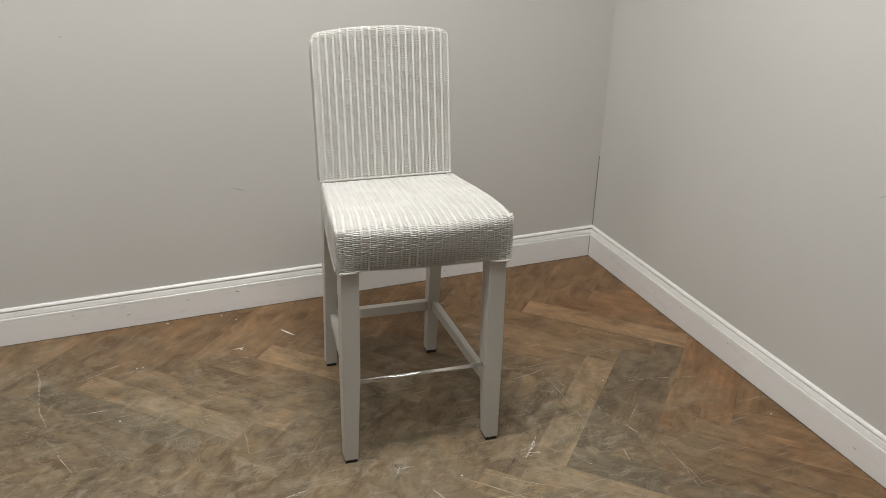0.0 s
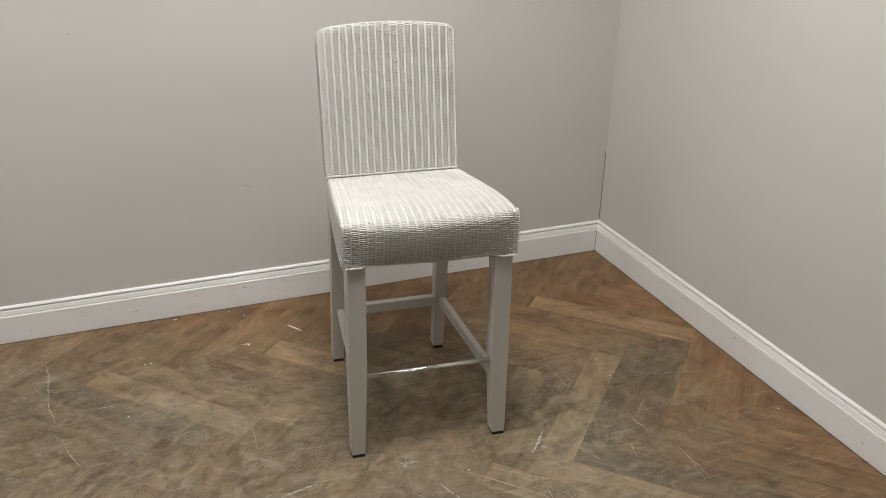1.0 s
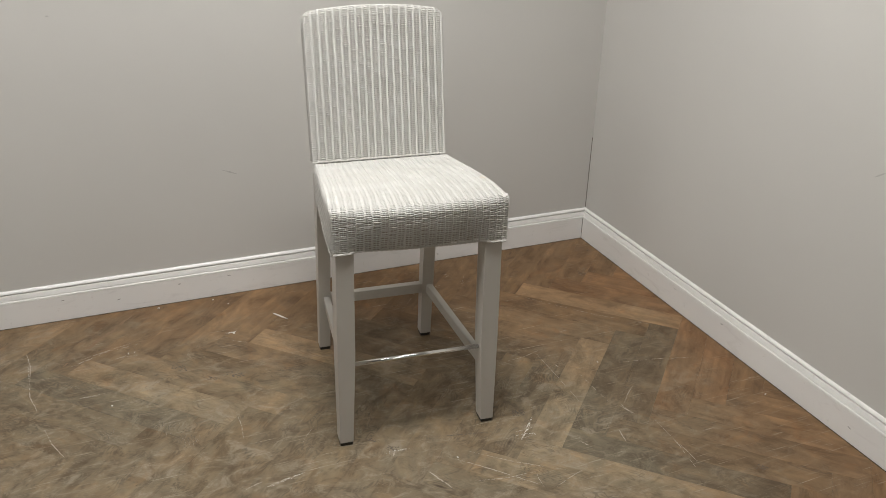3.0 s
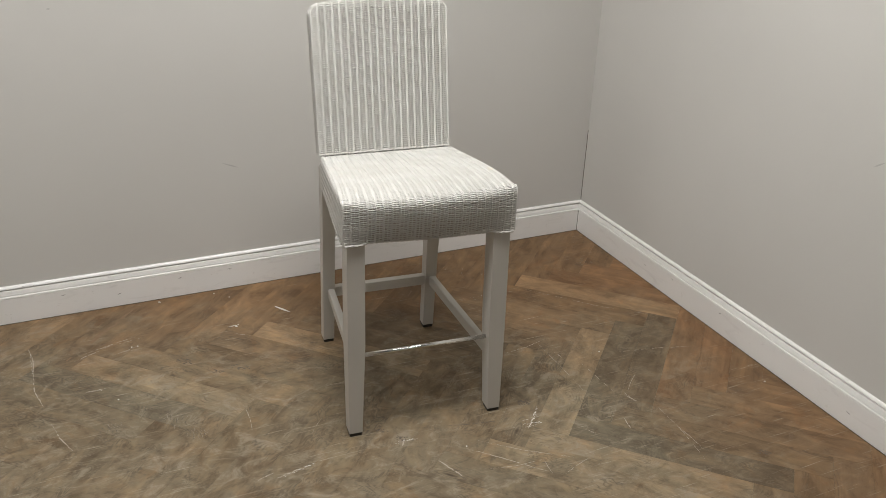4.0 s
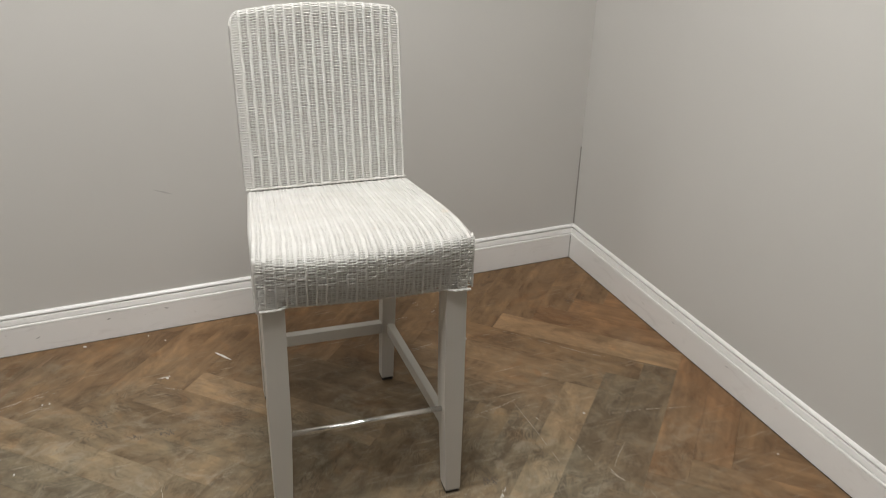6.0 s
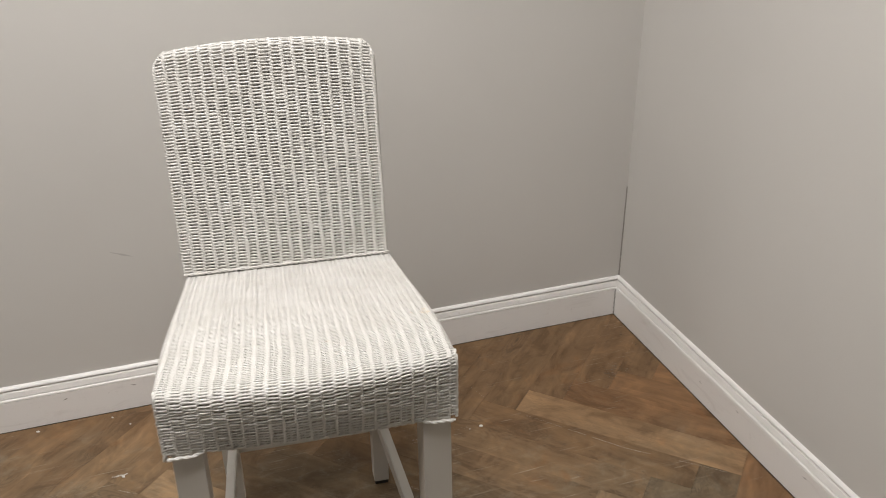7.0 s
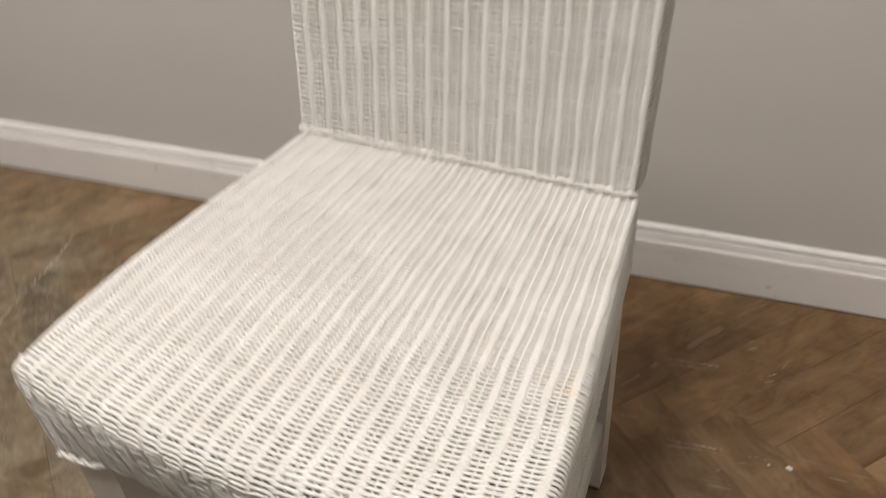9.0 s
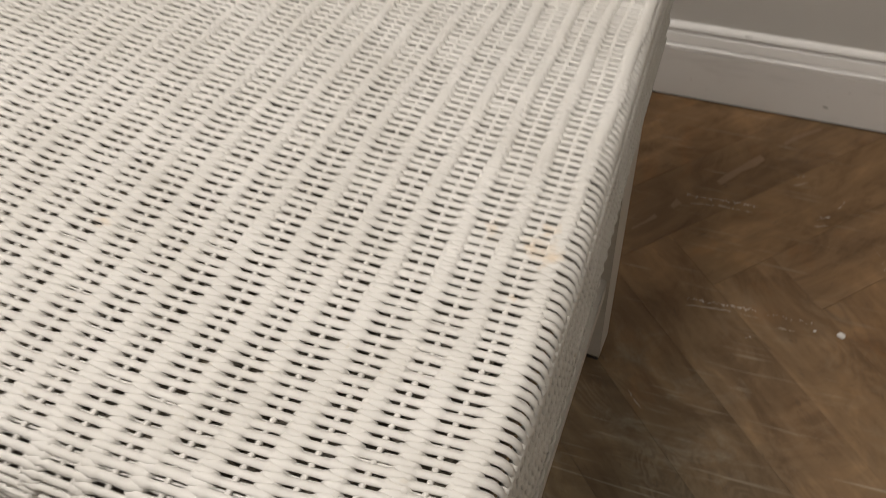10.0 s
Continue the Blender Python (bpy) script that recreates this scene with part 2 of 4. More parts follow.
def chrome():
    m, node, put = material("chrome")
    at = node("ShaderNodeTexCoord").outputs["Object"]
    put("Base Color", (0.86, 0.85, 0.83, 1))
    put("Metallic", 1.0)
    put("Roughness", ramp(node, noise_of(node, at, 90, 2), [(0.3, 0.20), (0.7, 0.26)]))
    return m


WALL, SKIRT, CEIL = wall_paint(), skirting_paint(), ceiling_paint()
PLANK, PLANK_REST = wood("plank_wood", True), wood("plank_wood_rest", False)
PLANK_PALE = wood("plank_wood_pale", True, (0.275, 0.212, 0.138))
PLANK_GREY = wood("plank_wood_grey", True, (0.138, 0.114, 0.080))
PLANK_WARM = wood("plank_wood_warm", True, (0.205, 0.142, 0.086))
STREAK = plain("pale_streak", (0.20, 0.122, 0.066), 0.6)
WEAVE, LEG = weave_paint(), leg_paint()
CHROME = chrome()
RUBBER = plain("black_plastic", (0.018, 0.016, 0.014), 0.5)
SUBFLOOR = plain("dark_underlay", (0.03, 0.026, 0.022), 0.9)
DECK = plain("seat_board", (0.34, 0.30, 0.245), 0.8)
BACK_BOARD = plain("back_board", (0.28, 0.25, 0.21), 0.8)
SCUFF = plain("pale_scuff", (0.42, 0.37, 0.305), 0.8)
KNOT = plain("dark_knot", (0.110, 0.085, 0.060), 0.7)
RIPPLE = plain("pale_ripple", (0.26, 0.218, 0.165), 0.7)
CHIP = plain("white_chip", (0.72, 0.70, 0.66), 0.7)
MARK = plain("grey_mark", (0.33, 0.31, 0.285), 0.8)
DARK_LINE = plain("dark_line", (0.16, 0.14, 0.12), 0.9)
STEEL = plain("panel_frame", (0.7, 0.7, 0.7), 0.4)


def glow():
    m, node, put = material("lit_diffuser")
    put("Base Color", (0.8, 0.8, 0.8, 1))
    put("Emission Color", (1.0, 0.95, 0.87, 1))
    put("Emission Strength", 6.0)
    return m


GLOW = glow()


# ---- building helpers ----
def mesh_of(name, bm, mat):
    me = bpy.data.meshes.new(name)
    bm.normal_update()
    bm.to_mesh(me)
    bm.free()
    me.materials.append(mat)
    return me


def part(name, bm, mat, parent=None, label=""):
    ob = new(name, mesh_of(name, bm, mat))
    ob.parent = parent
    return tagged(ob, label)


def quads(name, verts, faces, mat, smooth=True):
    """A mesh from arrays of places and of four-cornered faces."""
    me = bpy.data.meshes.new(name)
    verts, faces = np.asarray(verts, np.float32), np.asarray(faces, np.int32)
    me.vertices.add(len(verts))
    me.vertices.foreach_set("co", verts.ravel())
    me.loops.add(faces.size)
    me.loops.foreach_set("vertex_index", faces.ravel())
    me.polygons.add(len(faces))
    me.polygons.foreach_set("loop_start", np.arange(0, faces.size, 4, dtype=np.int32))
    me.update(calc_edges=True)
    me.validate()
    if smooth:
        me.polygons.foreach_set("use_smooth", np.ones(len(me.polygons), bool))
    me.materials.append(mat)
    return me


def hull(bm, low, high):
    """A block from the corners below and as many above."""
    a = [bm.verts.new(p) for p in low]
    b = [bm.verts.new(p) for p in high]
    bm.faces.new(a[::-1])
    bm.faces.new(b)
    for i in range(len(a)):
        j = (i + 1) % len(a)
        bm.faces.new((a[i], a[j], b[j], b[i]))
    return bm


def box(x0, x1, y0, y1, z0, z1, bevel=0.0, segments=2):
    bm = bmesh.new()
    hull(bm, [(x0, y0, z0), (x1, y0, z0), (x1, y1, z0), (x0, y1, z0)], [(x0, y0, z1), (x1, y0, z1), (x1, y1, z1), (x0, y1, z1)])
    if bevel:
        bmesh.ops.bevel(bm, geom=bm.edges[:], offset=bevel, segments=segments, profile=0.5, affect="EDGES")
    return bm


def tubes(paths, normal, across, rn, ra, sides=6):
    """Cords along rows of places: paths, normal and across are (rows, places, 3)."""
    rows, n, _ = paths.shape
    ang = np.linspace(0, 2 * np.pi, sides, endpoint=False)
    v = paths[:, :, None] + rn * np.cos(ang)[None, None, :, None] * normal[:, :, None] + ra * np.sin(ang)[None, None, :, None] * across[:, :, None]
    ids = np.arange(rows * n * sides).reshape(rows, n, sides)
    a, b = ids[:, :-1], ids[:, 1:]
    f = np.stack([a, np.roll(a, -1, 2), np.roll(b, -1, 2), b], -1).reshape(-1, 4)
    return v.reshape(-1, 3), f


def unit(v):
    return v / np.maximum(np.linalg.norm(v, axis=-1, keepdims=True), 1e-9)


def axes_along(paths, hint):
    """Normals and crosswise directions along paths, the normals leaning to hint."""
    along = unit(np.gradient(paths, axis=1))
    across = unit(np.cross(along, hint))
    return unit(np.cross(across, along)), across


# ---- the room ----
BACK_Y, RIGHT_X = 0.018, 0.018
# West and south walls are unseen, set far off to weaken bounced light.
LEFT_X, FRONT_Y = -9.0, -9.0


def structure(ob, label, category):
    return tagged(ob, label, category, "", "structure")


structure(part("wall_north", box(LEFT_X - 0.12, RIGHT_X + 0.12, BACK_Y, BACK_Y + 0.12, -0.05, CEILING), WALL), "warm light grey painted plaster wall", "wall")
structure(part("wall_east", box(RIGHT_X, RIGHT_X + 0.12, FRONT_Y, BACK_Y, -0.05, CEILING), WALL), "warm light grey painted plaster wall", "wall")
structure(part("wall_west", box(LEFT_X - 0.12, LEFT_X, FRONT_Y, BACK_Y, -0.05, CEILING), WALL), "warm light grey painted plaster wall", "wall")
structure(part("wall_south", box(LEFT_X - 0.12, RIGHT_X + 0.12, FRONT_Y - 0.12, FRONT_Y, -0.05, CEILING), WALL), "warm light grey painted plaster wall", "wall")
structure(part("ceiling", box(LEFT_X - 0.12, RIGHT_X + 0.12, FRONT_Y - 0.12, BACK_Y + 0.12, CEILING, CEILING + 0.1), CEIL), "unseen ceiling, plain dark grey to cut bounced light", "ceiling")
floor = structure(part("floor", box(LEFT_X, RIGHT_X, FRONT_Y, BACK_Y, -0.05, -0.006), SUBFLOOR), "worn brown herringbone wood-look plank floor", "floor")

# Moulded skirting: distance from the wall and height of its outline.
PROFILE = [(0.018, 0.0002), (0.018, 0.0872), (0.0130, 0.0874), (0.0130, 0.0884), (0.018, 0.0886), (0.018, 0.0905), (0.0174, 0.0926), (0.0160, 0.0938), (0.0140, 0.0941), (0.0040, 0.0942), (0.0040, 0.0961), (0.0136, 0.0963), (0.0133, 0.0975), (0.0126, 0.1010),
           (0.0116, 0.1055), (0.0108, 0.1090), (0.0102, 0.1110), (0.0004, 0.1113), (0.0004, 0.1163), (0.0086, 0.1166), (0.0082, 0.1182), (0.0066, 0.1210), (0.0040, 0.1235),
           (0.0017, 0.1247), (0.0, 0.1250), (0.0, 0.0002)]


def skirting(name, place):
    """place(d, z, end): the corner of the outline at either end, mitred."""
    bm = bmesh.new()
    ends = [[bm.verts.new(place(d, z, e)) for d, z in PROFILE] for e in (0, 1)]
    n = len(PROFILE)
    for i in range(n):
        j = (i + 1) % n
        bm.faces.new((ends[0][i], ends[0][j], ends[1][j], ends[1][i]))
    bm.faces.new(ends[0][::-1])
    bm.faces.new(ends[1])
    bmesh.ops.recalc_face_normals(bm, faces=bm.faces[:])
    return structure(part(name, bm, SKIRT), "white painted moulded timber skirting board", "skirting")


skirting("baseboard_north", lambda d, z, e: ((RIGHT_X - d) if e else LEFT_X + d, BACK_Y - d, z))
skirting("baseboard_east", lambda d, z, e: (RIGHT_X - d, (BACK_Y - d) if e else FRONT_Y + d, z))
skirting("baseboard_west", lambda d, z, e: (LEFT_X + d, (BACK_Y - d) if e else FRONT_Y + d, z))
skirting("baseboard_south", lambda d, z, e: ((RIGHT_X - d) if e else LEFT_X + d, FRONT_Y + d, z))

# Lit ceiling panels, all out of view; all but the first are added fill.
for px, py, pw, pd, watts in PANELS:
    light = new("ceiling_light")
    light.matrix_world = pose(px, py, CEILING)
    tagged(light, "unseen square white ceiling panel light, switched on", "ceiling light", "ceiling panel lights")
    h = pw / 2 + 0.012
    bm = bmesh.new()
    for x0, x1, y0, y1 in ((-h, h, -h, -h + 0.012), (-h, h, h - 0.012, h), (-h, -h + 0.012, -h + 0.012, h - 0.012), (h - 0.012, h, -h + 0.012, h - 0.012)):
        hull(bm, [(x0, y0, -0.022), (x1, y0, -0.022), (x1, y1, -0.022), (x0, y1, -0.022)], [(x0, y0, 0), (x1, y0, 0), (x1, y1, 0), (x0, y1, 0)])
    part("frame", bm, STEEL, light)
    part("diffuser", box(-pw / 2, pw / 2, -pd / 2, pd / 2, -0.012, -0.004), GLOW, light)

# ---- the chair ----
chair = new("bar_chair")
chair.matrix_world = pose(-1.061, -0.761, 0, 0, 0, -5)
tagged(chair, "off-white woven cord bar chair with painted legs standing on planks", "chair")

# Seat outline.
SEAT_FRONT, SEAT_BACK, Z_FRONT, Z_BACK = -0.203, 0.204, 0.672, 0.643
W_FRONT, W_BACK, APRON = 0.2195, 0.1900, 0.560
EDGE, RIBS = 0.019, 22
BOW = 0.019
rng = np.random.default_rng(7)


def ripple(seed, x):
    """A smooth wander in -1 to 1 along x."""
    r = np.random.default_rng(seed)
    out = 0 * x
    for k in (0.7, 1.9, 3.7, 7.1):
        out = out + r.uniform(0.3, 1.0) / (k ** 0.5) * np.sin(k * x + r.uniform(0, 6.28))
    return out / 2.0


TOP_LEN = SEAT_BACK - SEAT_FRONT - EDGE
ARC = EDGE * np.pi / 2


def seat_profile(b, corner=0.0):
    """Along the seat from its back edge forwards and down the apron: y, z and the normal's y and z. corner: 1 where the rounded front edge turns sharp."""
    b = np.asarray(b, float)
    f = np.clip(b / (TOP_LEN + EDGE), 0, 1)
    zt = Z_BACK + (Z_FRONT - Z_BACK) * f + 0.008 * np.sin(np.pi * f ** 1.6)
    phi = np.clip((b - TOP_LEN) / EDGE, 0, np.pi / 2)
    down = np.maximum(b - TOP_LEN - ARC, 0)
    u = phi / (np.pi / 2)
    ahead = np.sin(phi) + 0.45 * corner * (np.minimum(2 * u, 1) - np.sin(phi))
    fallen = 1 - np.cos(phi) + 0.45 * corner * (np.maximum(2 * u - 1, 0) - 1 + np.cos(phi))
    y = np.where(b < TOP_LEN, SEAT_BACK - b, SEAT_FRONT + EDGE - EDGE * ahead)
    z = np.where(b < TOP_LEN, zt, Z_FRONT - EDGE * fallen - down)
    return y, z, -np.sin(phi), np.cos(phi)


def seat_half(b):
    f = np.clip(np.asarray(b) / (TOP_LEN + EDGE), 0, 1)
    return W_BACK + (W_FRONT - W_BACK) * f + 0.0040 * np.sin(np.pi * f ** 1.7)


SIDE_EDGE = 0.007


def seat_surface(a, b):
    """Place and normal at a, the way across (over the sides too), and b, the way along."""
    a, b = np.broadcast_arrays(np.asarray(a, float), np.asarray(b, float))
    w = seat_half(b)
    s, t = np.sign(a), np.abs(a)
    y, z, ny, nz = seat_profile(b, np.clip((t / w - 0.82) / 0.18, 0, 1))
    phi = np.clip((t - (w - SIDE_EDGE)) / SIDE_EDGE, 0, np.pi / 2)
    down = np.maximum(t - (w - SIDE_EDGE) - SIDE_EDGE * np.pi / 2, 0)
    x = s * np.where(t < w - SIDE_EDGE, t, w - SIDE_EDGE + SIDE_EDGE * np.sin(phi))
    drop = SIDE_EDGE * (1 - np.cos(phi)) + down
    top = nz
    z = z - 0.025 * x * np.clip((b - TOP_LEN - ARC) / 0.09, 0, 1)
    y = y - BOW * (1 - np.clip(np.abs(x) / w, 0, 1) ** 2) * np.clip(b / TOP_LEN, 0, 1) ** 2
    y = y + 0.012 * np.clip((b - TOP_LEN - ARC) / 0.09, 0, 1) ** 1.7 * (1 - np.clip(np.abs(x) / w, 0, 1) ** 4)
    p = np.stack([x - 0.0025 * (0.5 - 0.5 * x / w) * np.clip(b / TOP_LEN, 0, 1), y, z - drop * top], -1)
    n = np.stack([s * np.sin(phi) * top, ny * np.ones_like(a), nz * np.cos(phi)], -1)
    return p, unit(n)


# Rows of cord over the top and both sides, then down the front.
# Places along one rib's width, closest where the cords dive.
STEPS = np.array([-0.5, -0.45, -0.40, -0.35, -0.30, -0.24, -0.10, 0.10, 0.24, 0.30, 0.35, 0.40, 0.45])
ROW_SEAT, ROW_APRON, ROW_BACK = 0.00208, 0.0028, 0.0029
SIDE = int(((Z_FRONT - APRON) - 0.43 * 0.008 - 0.002) / (2 * W_FRONT / RIBS))


def at_row(value, b):
    return value(b) if callable(value) else value


def cords(surface, rib_place, ks, bs, row, parity0=0, over=0.0010, under=0.0034, zone=0.34, slot=0.38, wander=0.0003, clog=0.08, ridge=0.0, uneven=0.0, deep=None, fade=0.10, limits=None):
    """Rows of cord at the ways bs, which pass over and under the ribs by turns. ks: rib numbers at which the rows begin and end.
    Within zone of a rib every other cord dives under it and leaves a slot; between, the painted cords lie flat side by side on a ridge.
    clog: how likely a slot is filled with paint. fade: how far from a slot's end the cords take to come up.
    limits(b): the least and the greatest way across that a cord may reach."""
    u = np.append((np.arange(ks[0], ks[1])[:, None] + 0.5 + STEPS).ravel(), ks[1])
    near = np.floor(u + 1e-6) + 0.5
    near[-1] = ks[1] - 0.5
    off = np.abs(u - near)
    paths, hints, wide, high = [], [], [], []
    for i, b in enumerate(bs):
        lo = np.floor(u - 0.5) + 0.5
        a0, a1 = rib_place(lo, b), rib_place(lo + 1, b)
        a = a0 + (a1 - a0) * (u - lo)
        if limits is not None:
            low, top = limits(b)
            a = np.clip(a, low, top) + 2e-5 * u
        turn = np.where(((near - 0.5).astype(int) + i + parity0) % 2 == 0, 1.0, -1.0)
        reach_of = at_row(zone, b) * (1 + 0.10 * np.sin(near * 7.7 + i * 2.9))
        g = np.clip((reach_of - off) / fade + 0.5, 0, 1)
        g = g * g * (3 - 2 * g)
        dice = rng.random(int(ks[1] - ks[0]) + 2)[(near - ks[0]).astype(int)]
        full = np.where(dice < clog, 0.35, 1.0)
        vary = 1 + 0.2 * ripple(i * 3 + 1, u * 2.3)
        more = 1.0 if deep is None else deep(near)
        hump = np.clip(1 - (off / 0.5) ** 2, 0, 1)
        lift = np.where(turn > 0, at_row(over, b) * hump, -at_row(under, b) * more * g * full) * vary + at_row(ridge, b) * (1 - g) + uneven * ripple(i * 7 + 3, u * 3.3)
        bb = b + wander * ripple(int(1e5 * b) % 9973, u * 1.1) + rng.normal(0, 0.00008)
        p, n = surface(a, bb)
        paths.append(p + n * lift[:, None])
        hints.append(n)
        thin = row * (np.where(turn > 0, 1.0 - np.minimum(0.6, at_row(slot, b) * more * np.where(full < 1, 0.5, 1.0)), 0.24) + 0.05 * ripple(i * 5 + 2, u * 3.1))
        wide.append(thin * g + 0.97 * row * (1 - g))
        high.append(np.where(turn > 0, 0.46 * row, 0.36 * row) * g + 0.42 * row * (1 - g))
    paths, hints = np.array(paths), np.array(hints)
    n, x = axes_along(paths, hints)
    return tubes(paths, n, x, np.array(high)[:, :, None, None], np.array(wide)[:, :, None, None])


def seat_ribs(k, b):
    """The way across at which rib k of the seat lies: the ribs draw together towards the back and start off the middle."""
    f = np.clip(np.asarray(b) / (TOP_LEN + EDGE), 0, 1)
    start = np.interp(f, [0.8, 1.0], [0.0185, 0.0130])
    return np.asarray(k) * 0.0194 * (0.87 + 0.13 * f) + start + 0.0006 * np.sin(np.asarray(k) * 2.1 + np.asarray(b) * 31.0) + 0.0004 * np.sin(np.asarray(k) * 5.3 + np.asarray(b) * 83.0)


def over_top(b):
    far = seat_half(b) * (1 + 2 * SIDE / RIBS)
    return -far, far


def on_front(b):
    return -seat_half(b), seat_half(b)


reach = RIBS / 2 + SIDE + 2
rows_top = np.arange(0.001, TOP_LEN, ROW_SEAT)
B_END = TOP_LEN + ARC + (Z_FRONT - EDGE - APRON)


def flank(k):
    """Slots gape wider on the sides of the seat."""
    return np.where(np.abs(k) > RIBS / 2, 1.4, 1.0)


# Towards the backrest the slots are finer and the ridges stand out.
v1, f1 = cords(seat_surface, seat_ribs, (-reach, reach), rows_top, ROW_SEAT, 0, lambda b: np.interp(b, [0.16, 0.32], [0.0003, 0.0006]), lambda b: np.interp(b, [0.05, 0.2, 0.32], [0.0028, 0.0023, 0.0019]),
               lambda b: np.interp(b, [0.12, 0.25, 0.34], [0.370, 0.350, 0.310]), lambda b: np.interp(b, [0.05, 0.2, 0.33], [0.34, 0.29, 0.21]), ridge=lambda b: np.interp(b, [0.16, 0.34], [0.0015, 0.0010]), deep=flank, limits=over_top)
rows_nose = np.arange(rows_top[-1] + ROW_SEAT, TOP_LEN + ARC * 0.8, ROW_SEAT * 1.12)
v2, f2 = cords(seat_surface, seat_ribs, (-RIBS / 2 - 2, RIBS / 2 + 1), rows_nose, ROW_SEAT * 1.12, len(rows_top), 0.0006, 0.0020, 0.32, 0.23, 0.0005, ridge=0.0009, limits=on_front)
rows_apron = np.arange(rows_nose[-1] + ROW_APRON * 0.9, B_END, ROW_APRON)
v5, f5 = cords(seat_surface, seat_ribs, (-RIBS / 2 - 2, RIBS / 2 + 1), rows_apron, ROW_APRON, len(rows_top) + len(rows_nose), 0.0008, 0.0043, 0.42, lambda b: np.interp(b, [TOP_LEN + ARC, B_END], [0.37, 0.50]), 0.0013, ridge=0.0012, uneven=0.0008, limits=on_front)
v2, f2 = np.concatenate([v2, v5]), np.concatenate([f2, f5 + len(v2)])


def side_surface(a, b):
    """The sides of the seat where they meet the apron."""
    a, b = np.broadcast_arrays(np.asarray(a, float), np.asarray(b, float))
    w = seat_half(b)
    over = np.clip(b - TOP_LEN, 0, 0.97 * EDGE)
    top = Z_FRONT - EDGE + np.sqrt(EDGE ** 2 - over ** 2)
    down = np.maximum(np.abs(a) - w + SIDE_EDGE, 0) - 0.43 * SIDE_EDGE
    z = top - np.maximum(down, 0) * (top - APRON) / (Z_FRONT - APRON)
    n = np.zeros(a.shape + (3,))
    n[..., 0] = np.sign(a)
    return np.stack([np.sign(a) * w - 0.00125 * (1 - np.sign(a)), SEAT_BACK - b, z], -1), n


rows_side = np.arange(rows_top[-1] + ROW_SEAT, TOP_LEN + EDGE - 0.001, ROW_SEAT)
for side in (-1, 1):
    def on_side(b):
        return tuple(sorted((side * seat_half(b), side * over_top(b)[1])))
    ks = (-reach, -RIBS / 2 + 1) if side < 0 else (RIBS / 2 - 2, reach)
    v6, f6 = cords(side_surface, seat_ribs, ks, rows_side, ROW_SEAT, len(rows_top), 0.0003, 0.0036, 0.40, 0.44, ridge=0.0007, limits=on_side)
    v2, f2 = np.concatenate([v2, v6]), np.concatenate([f2, f6 + len(v2)])
weave = new("seat_weave", quads("seat_weave", np.concatenate([v1, v2]), np.concatenate([f1, f2 + len(v1)]), WEAVE))
weave.parent = chair
tagged(weave, "off-white painted woven paper cord seat", kind="stuff")


def stake(name, path, hint, radius=0.0016, sunk=0.0010):
    path = path - hint * sunk
    n, x = axes_along(path[None], hint[None])
    v, f = tubes(path[None], n, x, radius, radius)
    ob = new(name, quads(name, v, f, WEAVE))
    ob.parent = chair
    return ob


for k in np.arange(-RIBS / 2 - 0.5, RIBS / 2 - 0.5, 1.0):
    b = np.linspace(0, B_END, 70)
    p, n = seat_surface(seat_ribs(k, b), b)
    stake("seat_stake", p, n, 0.0012, 0.0001)
for side in (-1, 1):
    for k in range(SIDE):
        b = np.linspace(0, TOP_LEN, 40)
        p, n = seat_surface(seat_ribs(side * (RIBS / 2 + 0.5 + k), b), b)
        stake("side_stake", p, n)

# Backrest: leaning back, crowned along its top.
Z0, Y0, LEAN = 0.646, 0.203, 0.162
S_EDGE = 0.006
B_HALF, B_EDGE, B_RIBS, CROWN, SHOULDER = 0.1900, 0.011, 20, 0.016, 0.033
B_TOP = 1.0525
B_SLOPE = math.hypot(1, LEAN)
B_LEN = (B_TOP - B_EDGE - Z0) * B_SLOPE
B_ARC = B_EDGE * 1.9
UPV = np.array([0, LEAN, 1]) / B_SLOPE
OUT = np.array([0, -1, LEAN]) / B_SLOPE


def back_half(b):
    """Half the width, rounded off towards the top corners."""
    b = np.asarray(b, float)
    th = np.clip((b - B_LEN) / B_EDGE, 0, np.pi / 2)
    up = np.clip(np.minimum(b, B_LEN) - B_LEN + SHOULDER - B_EDGE + B_EDGE * np.sin(th), 0, 0.97 * SHOULDER)
    return B_HALF + 0.002 * (np.clip(b / B_LEN, 0, 1) - 0.5) - 0.8 * (SHOULDER - np.sqrt(SHOULDER ** 2 - up ** 2))


